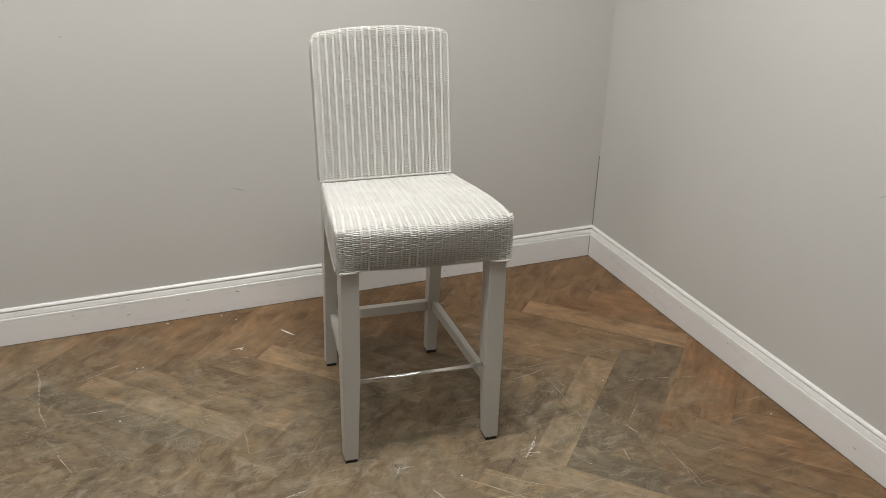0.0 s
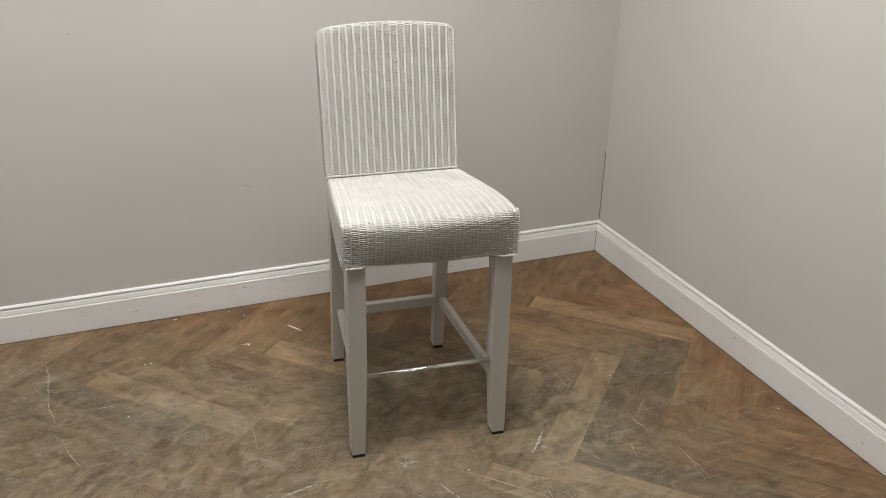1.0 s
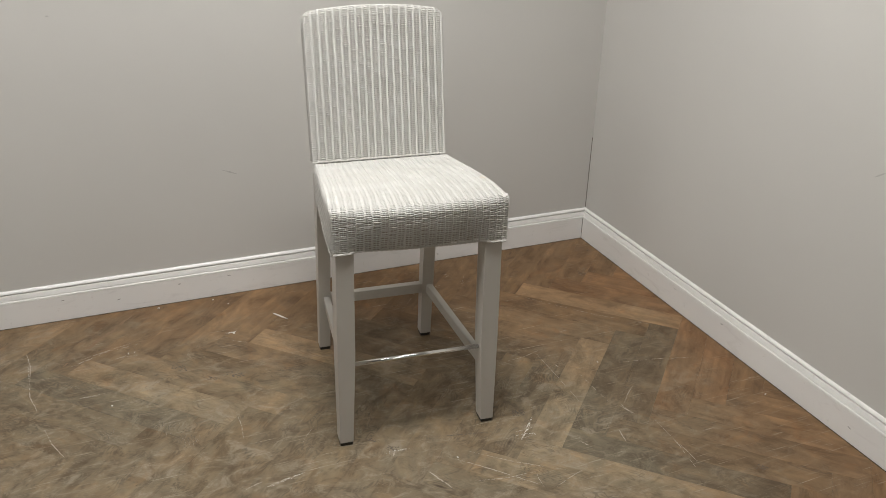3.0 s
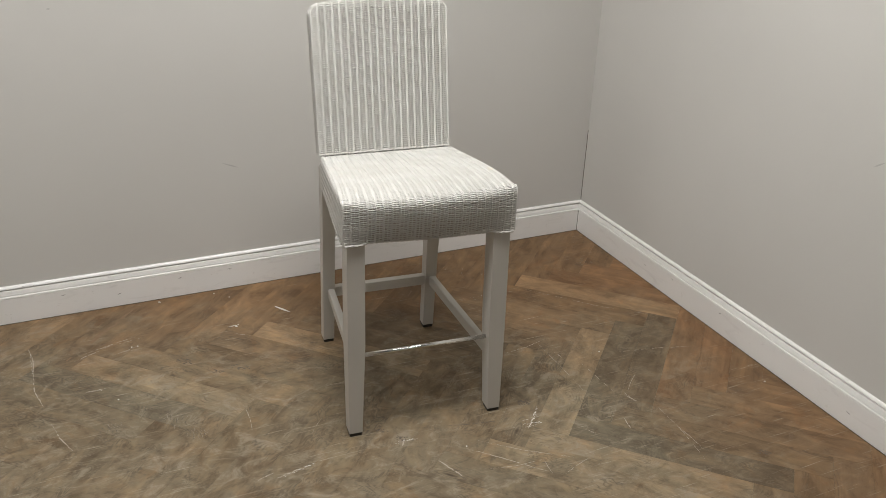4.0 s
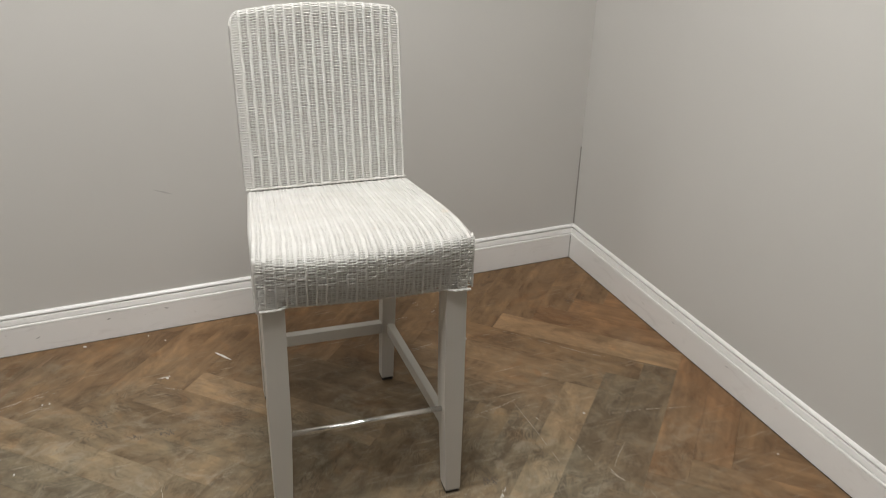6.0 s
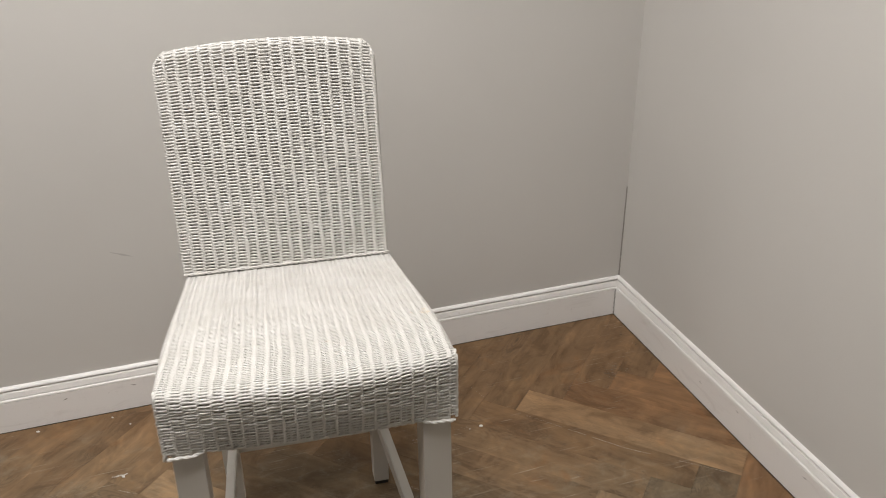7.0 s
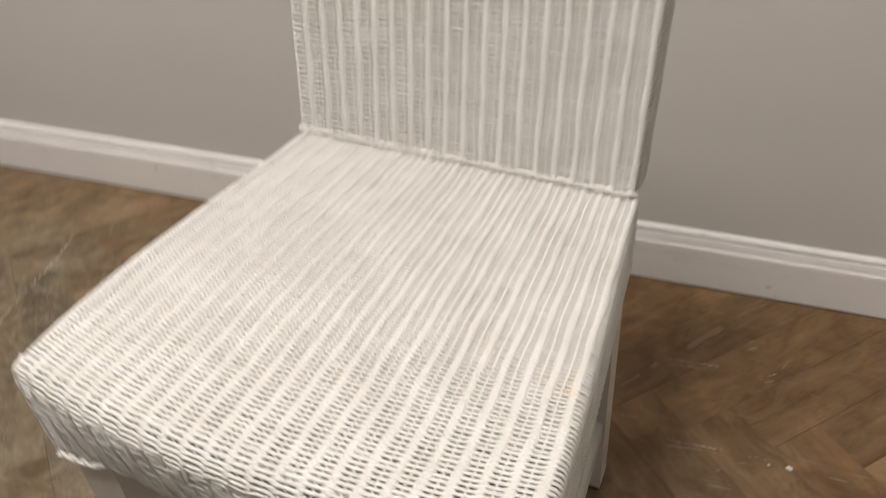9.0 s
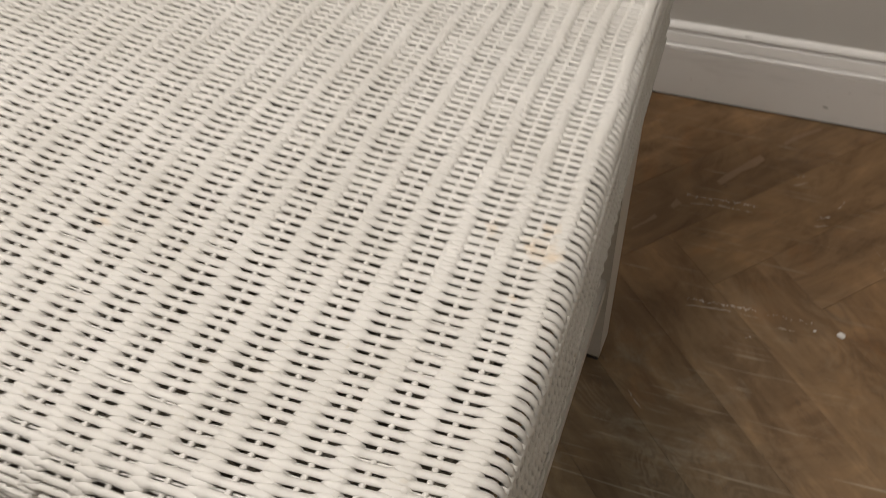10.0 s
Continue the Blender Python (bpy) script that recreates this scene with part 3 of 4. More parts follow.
def back_surface(a, b):
    a, b = np.broadcast_arrays(np.asarray(a, float), np.asarray(b, float))
    w = back_half(b)
    s, t = np.sign(a), np.abs(a)
    phi = np.clip((t - (w - S_EDGE)) / S_EDGE, 0, np.pi / 2)
    down = np.maximum(t - (w - S_EDGE) - S_EDGE * np.pi / 2, 0)
    x = s * np.where(t < w - S_EDGE, t, w - S_EDGE + S_EDGE * np.sin(phi))
    depth = S_EDGE * (1 - np.cos(phi)) + down
    th = np.clip((b - B_LEN) / B_EDGE, 0, 1.9)
    f = np.clip(b / B_LEN, 0, 1)
    up = np.minimum(b, B_LEN) + B_EDGE * np.sin(th)
    inward = depth * np.cos(th).clip(0) + B_EDGE * (1 - np.cos(th))
    fall = CROWN * (np.abs(x) / B_HALF) ** 2.2 * f ** 3
    base = np.array([0, Y0, Z0])
    p = base + up[..., None] * UPV - inward[..., None] * OUT
    p = p - fall[..., None] * UPV
    p[..., 0] += x - 0.0026
    n = (np.cos(phi) * np.cos(th))[..., None] * OUT + np.sin(th)[..., None] * UPV
    n[..., 0] += s * np.sin(phi) * np.cos(th).clip(0)
    return p, unit(n)


B_PITCH, B_SHIFT = 0.0198, 0.0068


def back_ribs(k, b):
    return k * B_PITCH + B_SHIFT + 0.0006 * np.sin(np.asarray(k) * 3.7 + np.asarray(b) * 29.0) + 0.0004 * np.sin(np.asarray(k) * 1.9 + np.asarray(b) * 71.0)


def on_back(b):
    return -0.2297, 0.2297


reach = B_RIBS / 2 + 3
rows_back = np.arange(0.002, B_LEN, ROW_BACK)
v3, f3 = cords(back_surface, back_ribs, (-reach, reach), rows_back, ROW_BACK, 0, -0.0003, 0.0028, 0.38, 0.39, clog=0.05, ridge=0.0011, limits=on_back)
v4, f4 = cords(back_surface, back_ribs, (-reach, reach), np.arange(rows_back[-1] + ROW_BACK, B_LEN + B_ARC, ROW_BACK), ROW_BACK, len(rows_back), 0.0002, 0.0022, 0.38, 0.29, ridge=0.0010, limits=on_back)
weave = new("back_weave", quads("back_weave", np.concatenate([v3, v4]), np.concatenate([f3, f4 + len(v3)]), WEAVE))
weave.parent = chair
tagged(weave, "off-white painted woven paper cord backrest", kind="stuff")
for k in np.arange(-B_RIBS / 2 - 1.5, B_RIBS / 2 + 2, 1.0):
    b = np.linspace(0, B_LEN + (B_ARC if abs(k) < B_RIBS / 2 else -0.01), 60)
    p, n = back_surface(back_ribs(k, b), b)
    stake("back_stake", p, n, 0.0013, 0.0030)


# Plaited edging: two cords wound round each other.
def braid(name, path, hint, radius=0.0022, turns=90.0):
    seg = np.r_[0, np.cumsum(np.linalg.norm(np.diff(path, axis=0), axis=1))]
    n, x = axes_along(path[None], hint[None])
    out_v, out_f, base = [], [], 0
    for ph in (0, np.pi):
        w = seg * turns * 2 * np.pi / 2 + ph
        q = path + radius * 0.75 * (np.cos(w)[:, None] * n[0] + np.sin(w)[:, None] * x[0])
        n2, x2 = axes_along(q[None], hint[None])
        v, f = tubes(q[None], n2, x2, radius, radius)
        out_v.append(v), out_f.append(f + base)
        base += len(v)
    ob = new(name, quads(name, np.concatenate(out_v), np.concatenate(out_f), WEAVE))
    ob.parent = chair
    return ob


a = np.linspace(-B_HALF + 0.002, B_HALF - 0.002, 260)
p, n = back_surface(a, np.full_like(a, -0.001))
braid("edging", p + n * 0.003 + np.array([0, 0, 0.0036]), n, 0.0018, 100)
a = np.linspace(-W_FRONT + 0.004, W_FRONT - 0.004, 260)
p, n = seat_surface(a, np.full_like(a, B_END))
sag = np.array([0, 0, -0.003]) * (np.clip((np.abs(a) - 0.160) / 0.02, 0, 1))[:, None]
braid("edging", p + n * (-0.0025 + 0.0065 * np.clip((np.abs(a) - 0.160) / 0.02, 0, 1))[:, None] + sag, n, 0.0018, 80)
for side in (-1, 1):
    b = np.linspace(0, TOP_LEN + 0.006, 180)
    w = side * (seat_half(b) + SIDE_EDGE * (np.pi / 2 - 2) + (Z_FRONT - APRON) - (Z_FRONT - np.interp(b, [0, TOP_LEN], [Z_BACK, Z_FRONT])))
    p, n = seat_surface(w, b)
    braid("edging", p + n * 0.0005, n, 0.0013, 110)
    # Sewn front corner.
    b = np.linspace(TOP_LEN + 0.005, B_END, 60)
    y, z, _, _ = seat_profile(b, 1.0)
    p = np.stack([np.full_like(z, side * (W_FRONT - 0.0015) - 0.00125 * (1 - side)), y + 0.0016, z - 0.0016], -1)
    braid("corner_seam", p, np.tile([side * 0.7, -0.7, 0.0], (60, 1)), 0.0024, 60)

# Boards inside the weave.
bm = bmesh.new()
xs = (-0.205, -0.12, 0.0, 0.12, 0.205)
front = [(x, -0.186 - BOW * (1 - (x / 0.217) ** 2)) for x in xs]
outline = front + [(0.182, 0.215), (-0.182, 0.215)]
hull(bm, [(x, y, 0.561) for x, y in outline], [(x, y, 0.662 if y < 0 else 0.634) for x, y in outline])
bmesh.ops.bevel(bm, geom=bm.edges[:], offset=0.004, segments=2, affect="EDGES")
part("seat_frame", bm, DECK, chair, "plain timber seat frame under the weave")
bm = bmesh.new()
e = 0.009
lowp = np.array([0, Y0, Z0 - 0.05]) - OUT * e
for_top = np.array([0, Y0, Z0]) + UPV * (B_LEN - 0.012) - OUT * e
hull(bm, [lowp + (-0.178, 0, 0), lowp + (0.178, 0, 0), lowp - OUT * 0.024 + (0.178, 0, 0), lowp - OUT * 0.024 + (-0.178, 0, 0)],
     [for_top + (-0.170, 0, 0), for_top + (0.170, 0, 0), for_top - OUT * 0.024 + (0.170, 0, 0), for_top - OUT * 0.024 + (-0.170, 0, 0)])
bmesh.ops.bevel(bm, geom=bm.edges[:], offset=0.004, segments=2, affect="EDGES")
part("back_frame", bm, BACK_BOARD, chair, "plain timber backrest frame under the weave")


def leg(name, rings):
    """A leg through rings of z, x0, x1, y0, y1 from the foot up."""
    bm = bmesh.new()
    loops = [[bm.verts.new(p) for p in ((a, c, z), (b, c, z), (b, d, z), (a, d, z))] for z, a, b, c, d in rings]
    for lo, hi in zip(loops, loops[1:]):
        for i in range(4):
            j = (i + 1) % 4
            bm.faces.new((lo[i], lo[j], hi[j], hi[i]))
    bm.faces.new(loops[0][::-1])
    bm.faces.new(loops[-1])
    sharp = [e for e in bm.edges if len(e.link_faces) == 2 and e.calc_face_angle(0) > 0.5]
    bmesh.ops.bevel(bm, geom=sharp, offset=0.0028, segments=3, affect="EDGES")
    ob = part(name, bm, LEG, chair, "stone-coloured painted timber leg")
    z, a, b, c, d = rings[0]
    m = 0.0012
    part("glide", box(a + m, b - m, c + m, d - m, 0.0, z + 0.001, 0.0015, 1), RUBBER, ob, "black plastic foot glide")
    return ob


for side in (-1, 1):
    def span(a, b):
        return tuple(sorted((side * a, side * b)))
    s0 = 0.003 if side > 0 else 0.0
    leg("front_leg", [(0.011, *span(0.180 - s0, 0.215 - s0), -0.203, -0.162), (0.275, *span(0.170 - s0, 0.215 - s0), -0.202, -0.150), (0.60, *span(0.168 - s0, 0.212 - s0), -0.200, -0.147)])
    s1 = 0.004 if side < 0 else -0.004
    leg("rear_leg", [(0.011, *span(0.147 + s1, 0.180 + s1), 0.279, 0.315), (0.275, *span(0.144 + s1, 0.180 + s1), 0.252, 0.292), (0.60, *span(0.143 + s1, 0.182 + s1), 0.209, 0.254)])

# Stretchers and the metal foot bar.
RAIL_Z0, RAIL_Z1 = 0.166, 0.198
for side in (-1, 1):
    bm = bmesh.new()
    x0, x1 = side * 0.183 + 0.002, side * 0.161 + 0.002
    h = 0.0095
    hull(bm, [(x0 - h, -0.155, RAIL_Z0), (x0 + h, -0.155, RAIL_Z0), (x1 + h, 0.268, RAIL_Z0), (x1 - h, 0.268, RAIL_Z0)],
         [(x0 - h, -0.155, RAIL_Z1), (x0 + h, -0.155, RAIL_Z1), (x1 + h, 0.268, RAIL_Z1), (x1 - h, 0.268, RAIL_Z1)])
    bmesh.ops.bevel(bm, geom=bm.edges[:], offset=0.002, segments=2, affect="EDGES")
    part("side_stretcher", bm, LEG, chair, "stone-coloured painted timber stretcher")
part("rear_stretcher", box(-0.149, 0.149, 0.268, 0.290, RAIL_Z0, RAIL_Z1, 0.002), LEG, chair, "stone-coloured painted timber stretcher")
bm = bmesh.new()
bmesh.ops.create_cone(bm, cap_ends=True, segments=20, radius1=0.0058, radius2=0.0058, depth=0.350, matrix=pose(0, -0.177, 0.234, 0, 90, 0))
for f in bm.faces:
    f.smooth = True
part("foot_bar", bm, CHROME, chair, "polished chrome metal foot bar")

# ---- marks on walls and floor ----
def stroke(name, points, width, mat, lift, label, category):
    """A thin flat mark on the floor along points."""
    bm = bmesh.new()
    pts = [Vector((x, y, lift)) for x, y in points]
    fine = []
    for i in range(len(pts) - 1):
        for j in range(16):
            fine.append(pts[i].lerp(pts[i + 1], j / 16))
    fine.append(pts[-1])
    left, right = [], []
    for i, p in enumerate(fine):
        d = (fine[min(i + 1, len(fine) - 1)] - fine[max(i - 1, 0)]).normalized()
        w = width * 0.5 * (0.25 + 0.75 * math.sin(math.pi * (i + 0.5) / len(fine))) * random.uniform(0.5, 1.3)
        s = Vector((-d.y, d.x, 0)) * w
        q = p + Vector((random.gauss(0, width * 0.2), random.gauss(0, width * 0.2), 0))
        left.append(bm.verts.new(q + s)), right.append(bm.verts.new(q - s))
    worn = False
    for i in range(len(fine) - 1):
        # The scuff breaks off and goes on.
        worn = random.random() < (0.55 if worn else 0.18)
        if not worn or i % 8 == 0:
            bm.faces.new((right[i], right[i + 1], left[i + 1], left[i]))
    return tagged(part(name, bm, mat), label, category, "floor scuffs", "stuff")


LABEL = "pale scuff worn into the floor planks"
# x0, y0, x1, y1 and width of each scuff.
LONG_SCUFFS = [
    (-2.063, -0.186, -2.052, -0.335, 0.0035), (-2.052, -0.335, -2.030, -0.505, 0.003), (-2.011, -0.600, -1.964, -0.738, 0.0025), (-1.521, -0.698, -1.524, -0.822, 0.002),
    (-1.509, -1.030, -1.404, -1.010, 0.004), (-1.556, -1.021, -1.512, -1.007, 0.003), (-1.920, -0.481, -1.867, -0.481, 0.004), (-1.918, -0.274, -1.754, -0.221, 0.002),
    (-0.521, -0.864, -0.514, -1.022, 0.0015), (-0.376, -0.852, -0.139, -0.907, 0.002), (-0.438, -1.136, -0.462, -1.369, 0.0012), (-0.707, -0.728, -0.564, -0.702, 0.002),
    (-1.007, -1.194, -0.856, -1.213, 0.0015), (-0.457, -0.376, -0.081, -0.740, 0.0012), (-0.772, -0.384, -0.684, -0.379, 0.0013), (-0.794, -0.213, -0.707, -0.207, 0.0012),
]
SHORT_SCUFFS = [
    (-0.831, -1.086, -0.773, -1.023, 0.005), (-0.829, -1.050, -0.776, -1.049, 0.003), (-0.839, -1.078, -0.784, -1.078, 0.0025), (-0.488, -1.040, -0.483, -1.091, 0.0025),
    (-0.567, -0.781, -0.559, -0.814, 0.003), (-0.856, -1.213, -0.863, -1.272, 0.0015), (-1.175, -1.029, -1.162, -1.005, 0.004), (-1.191, -1.006, -1.123, -1.015, 0.0015),
    (-0.684, -1.149, -0.671, -1.172, 0.003), (-1.479, -0.265, -1.448, -0.265, 0.005), (-1.827, -0.308, -1.759, -0.282, 0.002), (-0.660, -0.142, -0.642, -0.131, 0.0015),
    (-0.819, -0.525, -0.797, -0.548, 0.0012), (-0.660, -0.386, -0.639, -0.386, 0.0015), (-1.337, -0.836, -1.383, -0.896, 0.0012), (-0.628, -0.209, -0.610, -0.202, 0.0015),
]
for x0, y0, x1, y1, w in LONG_SCUFFS + SHORT_SCUFFS:
    bend = Vector((y0 - y1, x1 - x0)) * random.uniform(-0.06, 0.06)
    stroke("floor_scuff", [(x0, y0), ((x0 + x1) / 2 + bend.x, (y0 + y1) / 2 + bend.y), (x1, y1)], w, SCUFF, 0.0007, LABEL, "scuff")
THIN_SCUFFS = [
    (-1.944, -0.304, -1.849, -0.260, 0.0025), (-1.870, -0.258, -1.744, -0.236, 0.0025), (-1.807, -0.299, -1.749, -0.304, 0.0015), (-1.465, -0.315, -1.422, -0.342, 0.002),
    (-0.494, -1.052, -0.476, -1.094, 0.003), (-0.400, -0.974, -0.476, -1.042, 0.0015), (-0.442, -1.228, -0.440, -1.336, 0.0015), (-0.559, -1.144, -0.568, -1.193, 0.003),
    (-0.832, -1.283, -0.739, -1.251, 0.0015), (-0.590, -0.709, -0.594, -1.006, 0.0013), (-1.112, -1.113, -1.079, -1.193, 0.004), (-1.026, -1.098, -0.863, -1.267, 0.0025),
    (-0.983, -1.081, -0.780, -1.235, 0.0015),
]
for x0, y0, x1, y1, w in THIN_SCUFFS:
    bend = Vector((y0 - y1, x1 - x0)) * random.uniform(-0.03, 0.03)
    stroke("floor_scuff", [(x0, y0), ((x0 + x1) / 2 + bend.x, (y0 + y1) / 2 + bend.y), (x1, y1)], w, SCUFF, 0.0007, LABEL, "scuff")
stroke("floor_scuff", [(-1.044, -0.992), (-0.965, -1.012), (-0.891, -1.026)], 0.003, KNOT, 0.0008, "dark crack worn into the floor planks", "scuff")
# Two broad orange-brown streaks across the floor near the back wall.
stroke("floor_scuff", [(-1.960, -0.292), (-1.747, -0.046)], 0.012, STREAK, 0.0007, "pale streak on the planks by the wall", "scuff")
stroke("floor_scuff", [(-0.861, -0.280), (-0.634, -0.013)], 0.011, STREAK, 0.0007, "pale streak on the planks by the wall", "scuff")


def blob(bm, x, y, long, wide, turn, z, rough=0.25):
    """An uneven flat patch."""
    ring = []
    for k in range(14):
        p = k * math.pi / 7
        r = 1 + random.uniform(-rough, rough)
        q = Vector((long * r * math.cos(p), wide * r * math.sin(p), 0))
        q.rotate(Matrix.Rotation(turn, 3, "Z"))
        ring.append(bm.verts.new(q + Vector((x, y, z))))
    bm.faces.new(ring)


def knot(x, y, long, wide, turn):
    """A soft dark knot: broken patches that lie closer towards its middle."""
    bm = bmesh.new()
    for k in range(34):
        p = random.uniform(0, 2 * math.pi)
        far = random.uniform(0.0, 1.0) ** 0.8 * 1.3
        q = Vector((long * far * math.cos(p), wide * far * math.sin(p), 0))
        q.rotate(Matrix.Rotation(turn, 3, "Z"))
        blob(bm, x + q.x, y + q.y, long * random.uniform(0.10, 0.22), wide * random.uniform(0.06, 0.16), turn + random.gauss(0, 0.25), 0.0006 + 0.00002 * k, 0.5)
    return tagged(part("plank_knot", bm, KNOT), "dark knot in the grain of a plank", "knot", "knots in the floor", "stuff")


for x, y, long, wide in ((-1.641, -0.418, 0.022, 0.012), (-1.487, -0.511, 0.024, 0.013), (-1.557, -0.507, 0.022, 0.008), (-1.167, -0.996, 0.014, 0.011), (-0.297, -1.408, 0.016, 0.008), (-0.788, -0.975, 0.020, 0.014), (-1.207, -0.950, 0.016, 0.007)):
    knot(x, y, long, wide, math.radians(-45 + random.uniform(-12, 12)))


def saw_marks(x, y, count, length, gap, turn):
    """Broken wavy ripples across a plank, like contour lines."""
    for mat, off in ((KNOT, 0.0), (RIPPLE, gap * 0.45)):
        bm = bmesh.new()
        for i in range(count):
            d = (i - count / 2) * gap * random.uniform(0.85, 1.15) + off
            size = length * random.uniform(0.3, 1.0) * math.sin(math.pi * (i + 0.7) / (count + 0.4))
            slide = random.gauss(0, length * 0.12)
            for j in range(9):
                u = (j / 8 - 0.5) * size + slide
                q = Vector((d + 0.35 * gap * math.sin(u * 150 + i * 0.6) + 5.0 * u * u, u, 0))
                q.rotate(Matrix.Rotation(turn, 3, "Z"))
                if random.random() < 0.6:
                    blob(bm, x + q.x, y + q.y, size * 0.09, random.uniform(0.0003, 0.0009), turn + math.pi / 2 - 10.0 * u + random.gauss(0, 0.25), 0.0007, 0.4)
        tagged(part("saw_mark", bm, mat), "wavy saw ripples worn into a plank", "saw marks", "saw ripples in the floor", "stuff")


for x, y, count, length, gap, turn in ((-1.858, -0.677, 9, 0.055, 0.0080, 0.3), (-1.706, -0.696, 11, 0.075, 0.0090, -0.5), (-1.945, -0.407, 9, 0.055, 0.0080, -0.9), (-0.146, -0.269, 8, 0.060, 0.0095, 0.9), (-1.657, -0.779, 8, 0.055, 0.0080, 0.1)):
    saw_marks(x, y, count, length, gap, turn)


def splinter(x0, y0, x1, y1, width):
    """A long pale sliver lying loose."""
    bm = bmesh.new()
    size = math.hypot(x1 - x0, y1 - y0)
    low = [(-size / 2, -width * 0.2, 0), (size * 0.1, -width * 0.5, 0), (size / 2, 0, 0), (0, width * 0.5, 0), (-size * 0.4, width * 0.35, 0)]
    hull(bm, low, [(px * 0.96, py * 0.8, 0.0022) for px, py, _ in low])
    ob = part("splinter", bm, CHIP)
    ob.matrix_world = pose((x0 + x1) / 2, (y0 + y1) / 2, 0.0002, 0, 0, math.degrees(math.atan2(y1 - y0, x1 - x0)))
    return tagged(ob, "pale wooden splinter lying loose on the planks", "debris", "crumbs on the floor")


splinter(-1.307, -0.189, -1.270, -0.242, 0.007)


def flecks(x0, y0, x1, y1, count, size):
    """A row of tiny white flecks where the wear layer has chipped."""
    bm = bmesh.new()
    for i in range(count):
        u = (i + random.uniform(0, 0.9)) / count
        cx, cy = x0 + (x1 - x0) * u + random.gauss(0, size * 0.3), y0 + (y1 - y0) * u + random.gauss(0, size * 0.5)
        w = size * random.uniform(0.35, 1.0) * (0.5 + 0.5 * u)
        turn = math.atan2(y1 - y0, x1 - x0) + random.gauss(0, 0.3)
        ring = []
        for k in range(6):
            p = k * math.pi / 3
            q = Vector((w * random.uniform(0.8, 1.5) * math.cos(p), 0.5 * w * random.uniform(0.5, 1.1) * math.sin(p), 0.0009))
            q.rotate(Matrix.Rotation(turn, 3, "Z"))
            ring.append(bm.verts.new(q + Vector((cx, cy, 0))))
        bm.faces.new(ring)
    return tagged(part("floor_scuff", bm, CHIP), "row of small white chips scratched into the planks", "scuff", "floor scuffs", "stuff")


for spot in ((-0.802, -0.200, -0.703, -0.194, 26, 0.0022), (-0.773, -0.374, -0.686, -0.369, 34, 0.0022), (-0.678, -0.370, -0.614, -0.368, 10, 0.0018), (-0.660, -0.122, -0.644, -0.121, 5, 0.0018),
             (-0.626, -0.194, -0.608, -0.188, 7, 0.0022), (-0.604, -0.176, -0.592, -0.154, 5, 0.0016), (-0.697, -0.412, -0.688, -0.411, 3, 0.0018), (-0.560, -0.195, -0.533, -0.267, 9, 0.0012),
             (-0.83, -1.085, -0.775, -1.03, 16, 0.0042), (-0.835, -1.065, -0.785, -1.075, 12, 0.0038), (-0.80, -1.05, -0.76, -1.01, 12, 0.003), (-1.50, -1.03, -1.41, -1.012, 14, 0.0035),
             (-1.918, -0.480, -1.868, -0.482, 9, 0.003), (-1.479, -0.266, -1.448, -0.264, 9, 0.0042), (-1.19, -1.01, -1.13, -1.013, 10, 0.003), (-2.060, -0.200, -2.054, -0.330, 16, 0.0028)):
    flecks(*spot)


def chip(x, y, size):
    """A crumb of plaster."""
    bm = bmesh.new()
    bmesh.ops.create_icosphere(bm, subdivisions=1, radius=size / 2)
    for v in bm.verts:
        v.co = Vector((v.co.x * random.uniform(0.8, 1.5), v.co.y * random.uniform(0.6, 1.1), max(v.co.z, -size * 0.2) * 0.55)) * random.uniform(0.85, 1.15)
    low = min(v.co.z for v in bm.verts)
    for v in bm.verts:
        v.co.z -= low
    ob = part("plaster_crumb", bm, CHIP)
    ob.matrix_world = pose(x, y, 0.0, 0, 0, random.uniform(0, 180))
    return tagged(ob, "small white crumb of plaster on the planks", "debris", "crumbs on the floor")


for x, y, size in ((-1.776, -0.281, 0.005), (-1.758, -0.281, 0.005), (-1.453, -0.271, 0.008), (-0.056, -1.150, 0.006), (-1.020, -1.092, 0.005), (-0.433, -0.827, 0.005), (-1.660, -0.024, 0.008), (-1.480, -0.026, 0.006),
                   (-1.436, -0.069, 0.005), (-1.838, -0.548, 0.006), (-0.584, -0.377, 0.009), (-0.615, -0.378, 0.004)):
    chip(x, y, size)


def mark(name, m, length, width, mat, label):
    """A small rubbed mark lying on a wall or board: m puts its middle, x along it, z out of it."""
    bm = bmesh.new()
    n = 8
    up, dn = [], []
    for i in range(n + 1):
        u = (i / n - 0.5) * length
        w = width * 0.5 * math.sin(math.pi * (i + 0.3) / (n + 0.6)) * random.uniform(0.6, 1.2)
        up.append(bm.verts.new((u, w, 0.0004)))
        dn.append(bm.verts.new((u, -w, 0.0004)))
    for i in range(n):
        bm.faces.new((dn[i], dn[i + 1], up[i + 1], up[i]))
    ob = part(name, bm, mat)
    ob.matrix_world = m
    return tagged(ob, label, "mark", "", "stuff")


for x, z, size in ((-1.779, 0.045, 0.014), (-1.583, 0.067, 0.012), (-1.416, 0.072, 0.014), (-1.948, 0.072, 0.012), (-0.635, 0.028, 0.010)):
    mark("skirting_mark", pose(x, 0.0, z, 90, 0, 0) @ pose(0, 0, 0, 0, 0, random.uniform(-20, 20)), size, 0.003, MARK, "grey knock on the white skirting board")
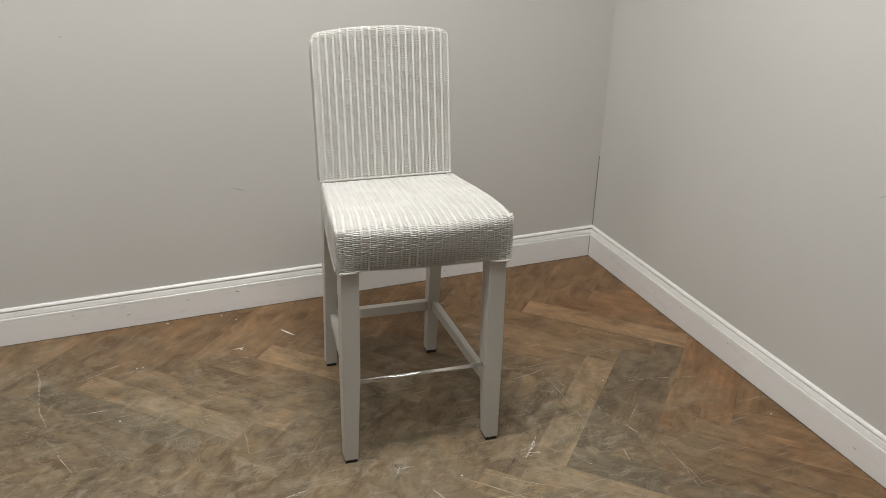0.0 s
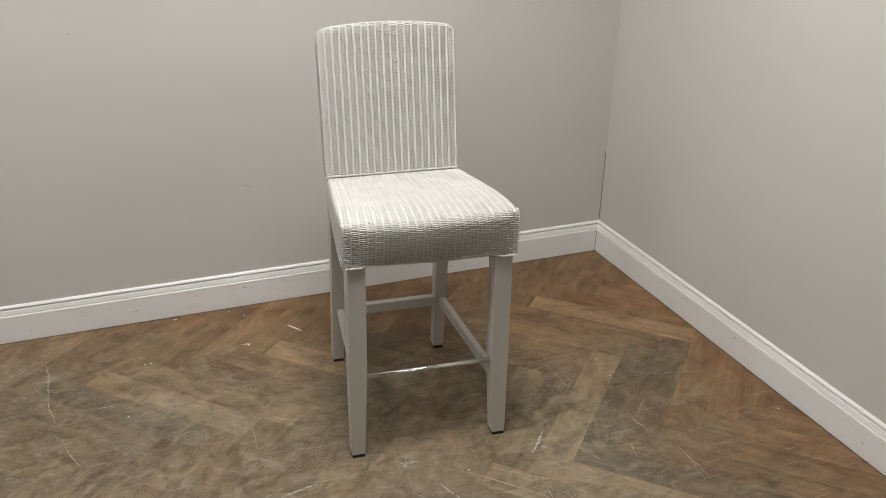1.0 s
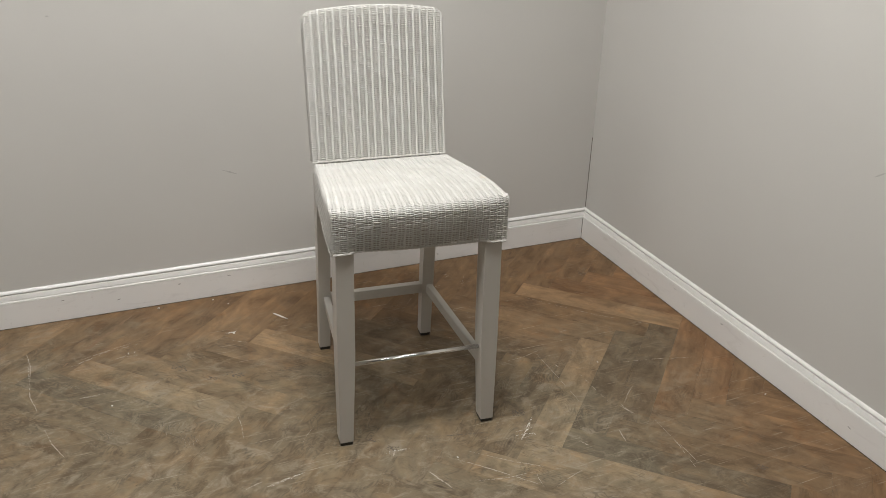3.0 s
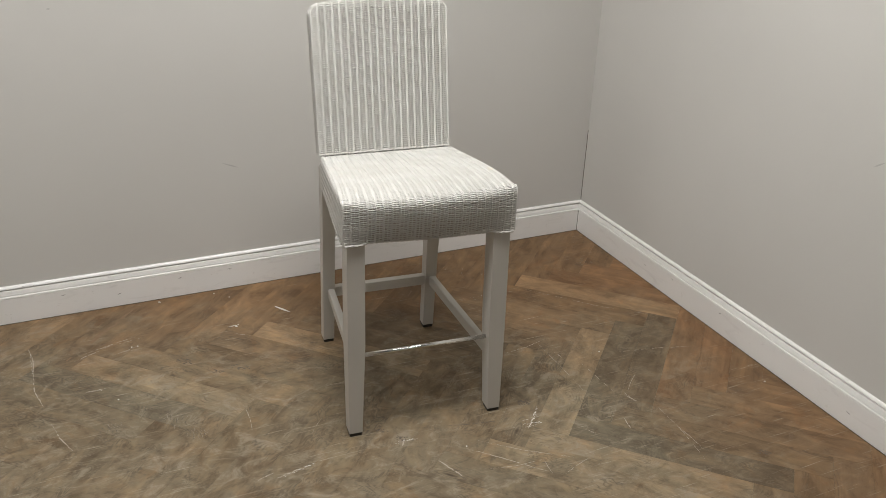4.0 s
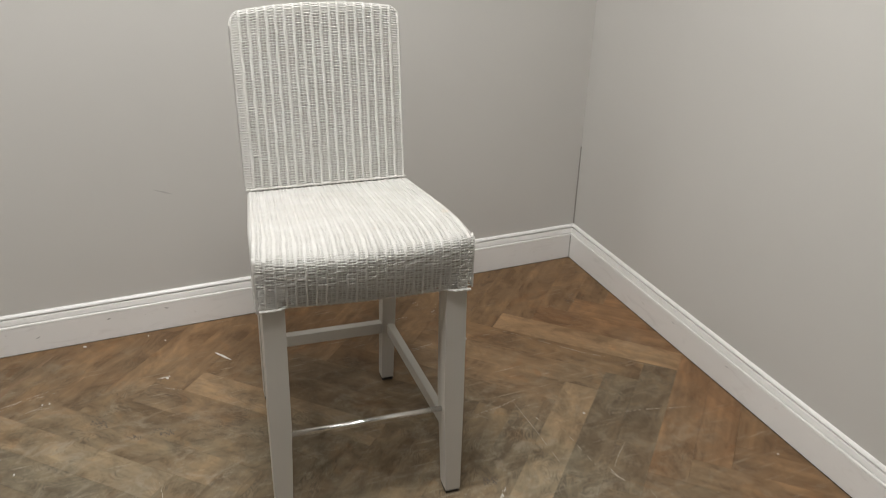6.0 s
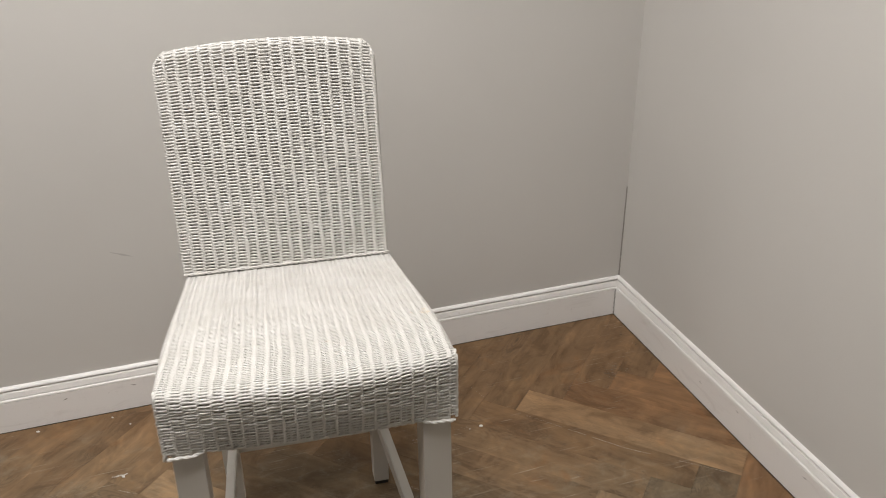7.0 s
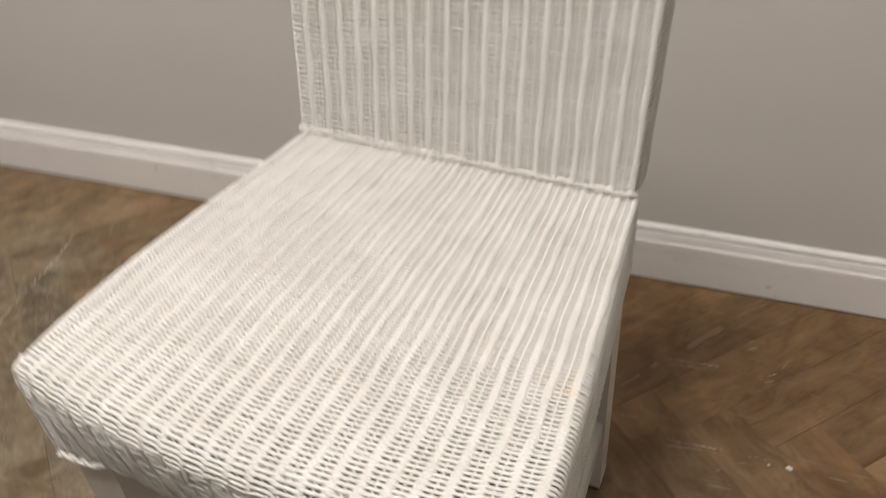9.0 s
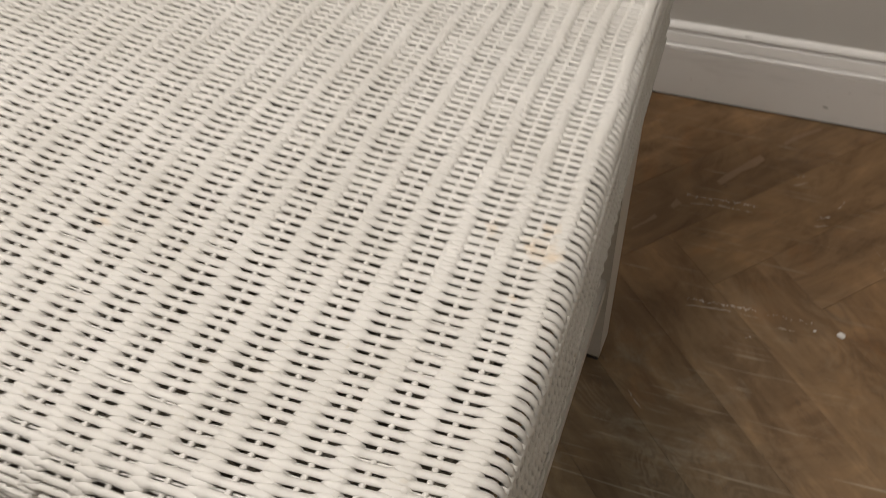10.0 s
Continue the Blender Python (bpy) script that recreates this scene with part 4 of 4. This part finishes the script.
for y, z, size in ((-0.462, 0.055, 0.010), (-1.401, 0.043, 0.014), (-0.617, 0.072, 0.010), (-0.865, 0.070, 0.012)):
    mark("skirting_mark", pose(0.0, y, z, 90, 0, -90) @ pose(0, 0, 0, 0, 0, random.uniform(-40, 40)), size, 0.003, MARK, "grey knock on the white skirting board")
WALL_MARK = plain("wall_rub", (0.48, 0.463, 0.433), 0.7)
mark("wall_mark", pose(-1.853, BACK_Y, 0.969, 90, 0, 0), 0.010, 0.006, WALL_MARK, "small rubbed mark on the grey wall")
mark("wall_mark", pose(-1.381, BACK_Y, 0.442, 90, 0, 0) @ pose(0, 0, 0, 0, 0, -22), 0.055, 0.005, WALL_MARK, "faint rubbed mark on the grey wall")
mark("wall_mark", pose(RIGHT_X, -1.283, 0.727, 90, 0, -90) @ pose(0, 0, 0, 0, 0, 35), 0.045, 0.004, WALL_MARK, "faint rubbed mark on the grey wall")
# Thin dark strips up the wall corner and where the skirting boards meet.
structure(part("trim", box(RIGHT_X - 0.0020, RIGHT_X - 0.0002, BACK_Y - 0.0020, BACK_Y - 0.0002, 0.126, 0.42), DARK_LINE), "thin dark line in the corner of the walls", "crack")
structure(part("trim", box(RIGHT_X - 0.0196, RIGHT_X - 0.0182, BACK_Y - 0.0196, BACK_Y - 0.0182, 0.001, 0.0868), DARK_LINE), "thin dark line where two skirting boards meet", "crack")

# ---- the herringbone planks ----
PW = 0.0954
POFF, QOFF = 0.003, -0.006
R2 = math.sqrt(0.5)


def clip(poly, axis, limit):
    """What of a polygon lies below limit on an axis."""
    out = []
    for i, a in enumerate(poly):
        b = poly[(i + 1) % len(poly)]
        ina, inb = a[axis] <= limit, b[axis] <= limit
        if ina:
            out.append(a)
        if ina != inb:
            t = (limit - a[axis]) / (b[axis] - a[axis])
            out.append(tuple(a[k] + t * (b[k] - a[k]) for k in (0, 1)))
    return out


def slab(poly, m):
    """A plank from its outline in world places, with eased edges; m puts its middle."""
    bm = bmesh.new()
    inv = m.inverted()
    c = Vector((sum(p[0] for p in poly) / len(poly), sum(p[1] for p in poly) / len(poly), 0))
    def ring(z, shrink):
        out = []
        for x, y in poly:
            v = Vector((x, y, 0))
            out.append(bm.verts.new(inv @ (v + (c - v).normalized() * shrink + Vector((0, 0, z)))))
        return out
    r = [ring(-0.006, 0.0), ring(-0.0003, 0.0), ring(0.0, 0.0002)]
    n = len(poly)
    for a, b in ((r[0], r[1]), (r[1], r[2])):
        for i in range(n):
            j = (i + 1) % n
            bm.faces.new((a[i], a[j], b[j], b[i]))
    bm.faces.new(r[2])
    bmesh.ops.recalc_face_normals(bm, faces=bm.faces[:])
    return bm


GAP = 0.00016
# Boards whose tone stands out from the rest.
TONES = {}
for row, m in ((-17, 0), (-6, 0), (-13, 0), (-15, 1), (-16, 1)):
    TONES["along", row, m] = PLANK_PALE
TONES["across", 2, 0] = PLANK_PALE
for column in (3, 4):
    TONES["across", column, 0] = PLANK_GREY
TONES["along", -18, 0] = TONES["along", -14, 1] = PLANK_GREY
for column in (5, 6):
    TONES["across", column, 0] = PLANK_WARM
for row in (-5, -4, -3):
    TONES["along", row, 0] = PLANK_WARM
shared = {}
rest = bmesh.new()
NEAR = (-2.75, -2.35)
for k in range(-150, 85):
    for m in range(-14, 14):
        for kind in ("along", "across"):
            if kind == "along":
                p0, p1, q0, q1 = k + 5 + 12 * m, k + 11 + 12 * m, k, k + 1
            else:
                p0, p1, q0, q1 = k, k + 1, k - 16 + 12 * m, k - 10 + 12 * m
            p0, p1, q0, q1 = p0 * PW + POFF + GAP, p1 * PW + POFF - GAP, q0 * PW + QOFF + GAP, q1 * PW + QOFF - GAP
            poly = [((p + q) * R2, (q - p) * R2) for p, q in ((p0, q0), (p1, q0), (p1, q1), (p0, q1))]
            cx, cy = sum(v[0] for v in poly) / 4, sum(v[1] for v in poly) / 4
            if cx > 0.5 or cy > 0.5 or cx < LEFT_X - 0.5 or cy < FRONT_Y - 0.5:
                continue
            cut = clip(clip(poly, 0, -0.003), 1, -0.003)
            cut = [(-x, -y) for x, y in clip(clip([(-x, -y) for x, y in cut], 0, -LEFT_X - 0.021), 1, -FRONT_Y - 0.021)]
            if len(cut) < 3:
                continue
            turn = -45 if kind == "along" else 45
            at = pose(cx, cy, 0, 0, 0, turn)
            if cx > NEAR[0] and cy > NEAR[1]:
                whole = cut == poly
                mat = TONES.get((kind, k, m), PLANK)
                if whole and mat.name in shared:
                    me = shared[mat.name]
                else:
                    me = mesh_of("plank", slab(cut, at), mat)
                    if whole:
                        shared[mat.name] = me
                ob = new("plank", me)
                ob.matrix_world = at
                ob.parent = floor
            else:
                piece = slab(cut, Matrix())
                me = bpy.data.meshes.new("piece")
                piece.to_mesh(me)
                piece.free()
                rest.from_mesh(me)
                bpy.data.meshes.remove(me)
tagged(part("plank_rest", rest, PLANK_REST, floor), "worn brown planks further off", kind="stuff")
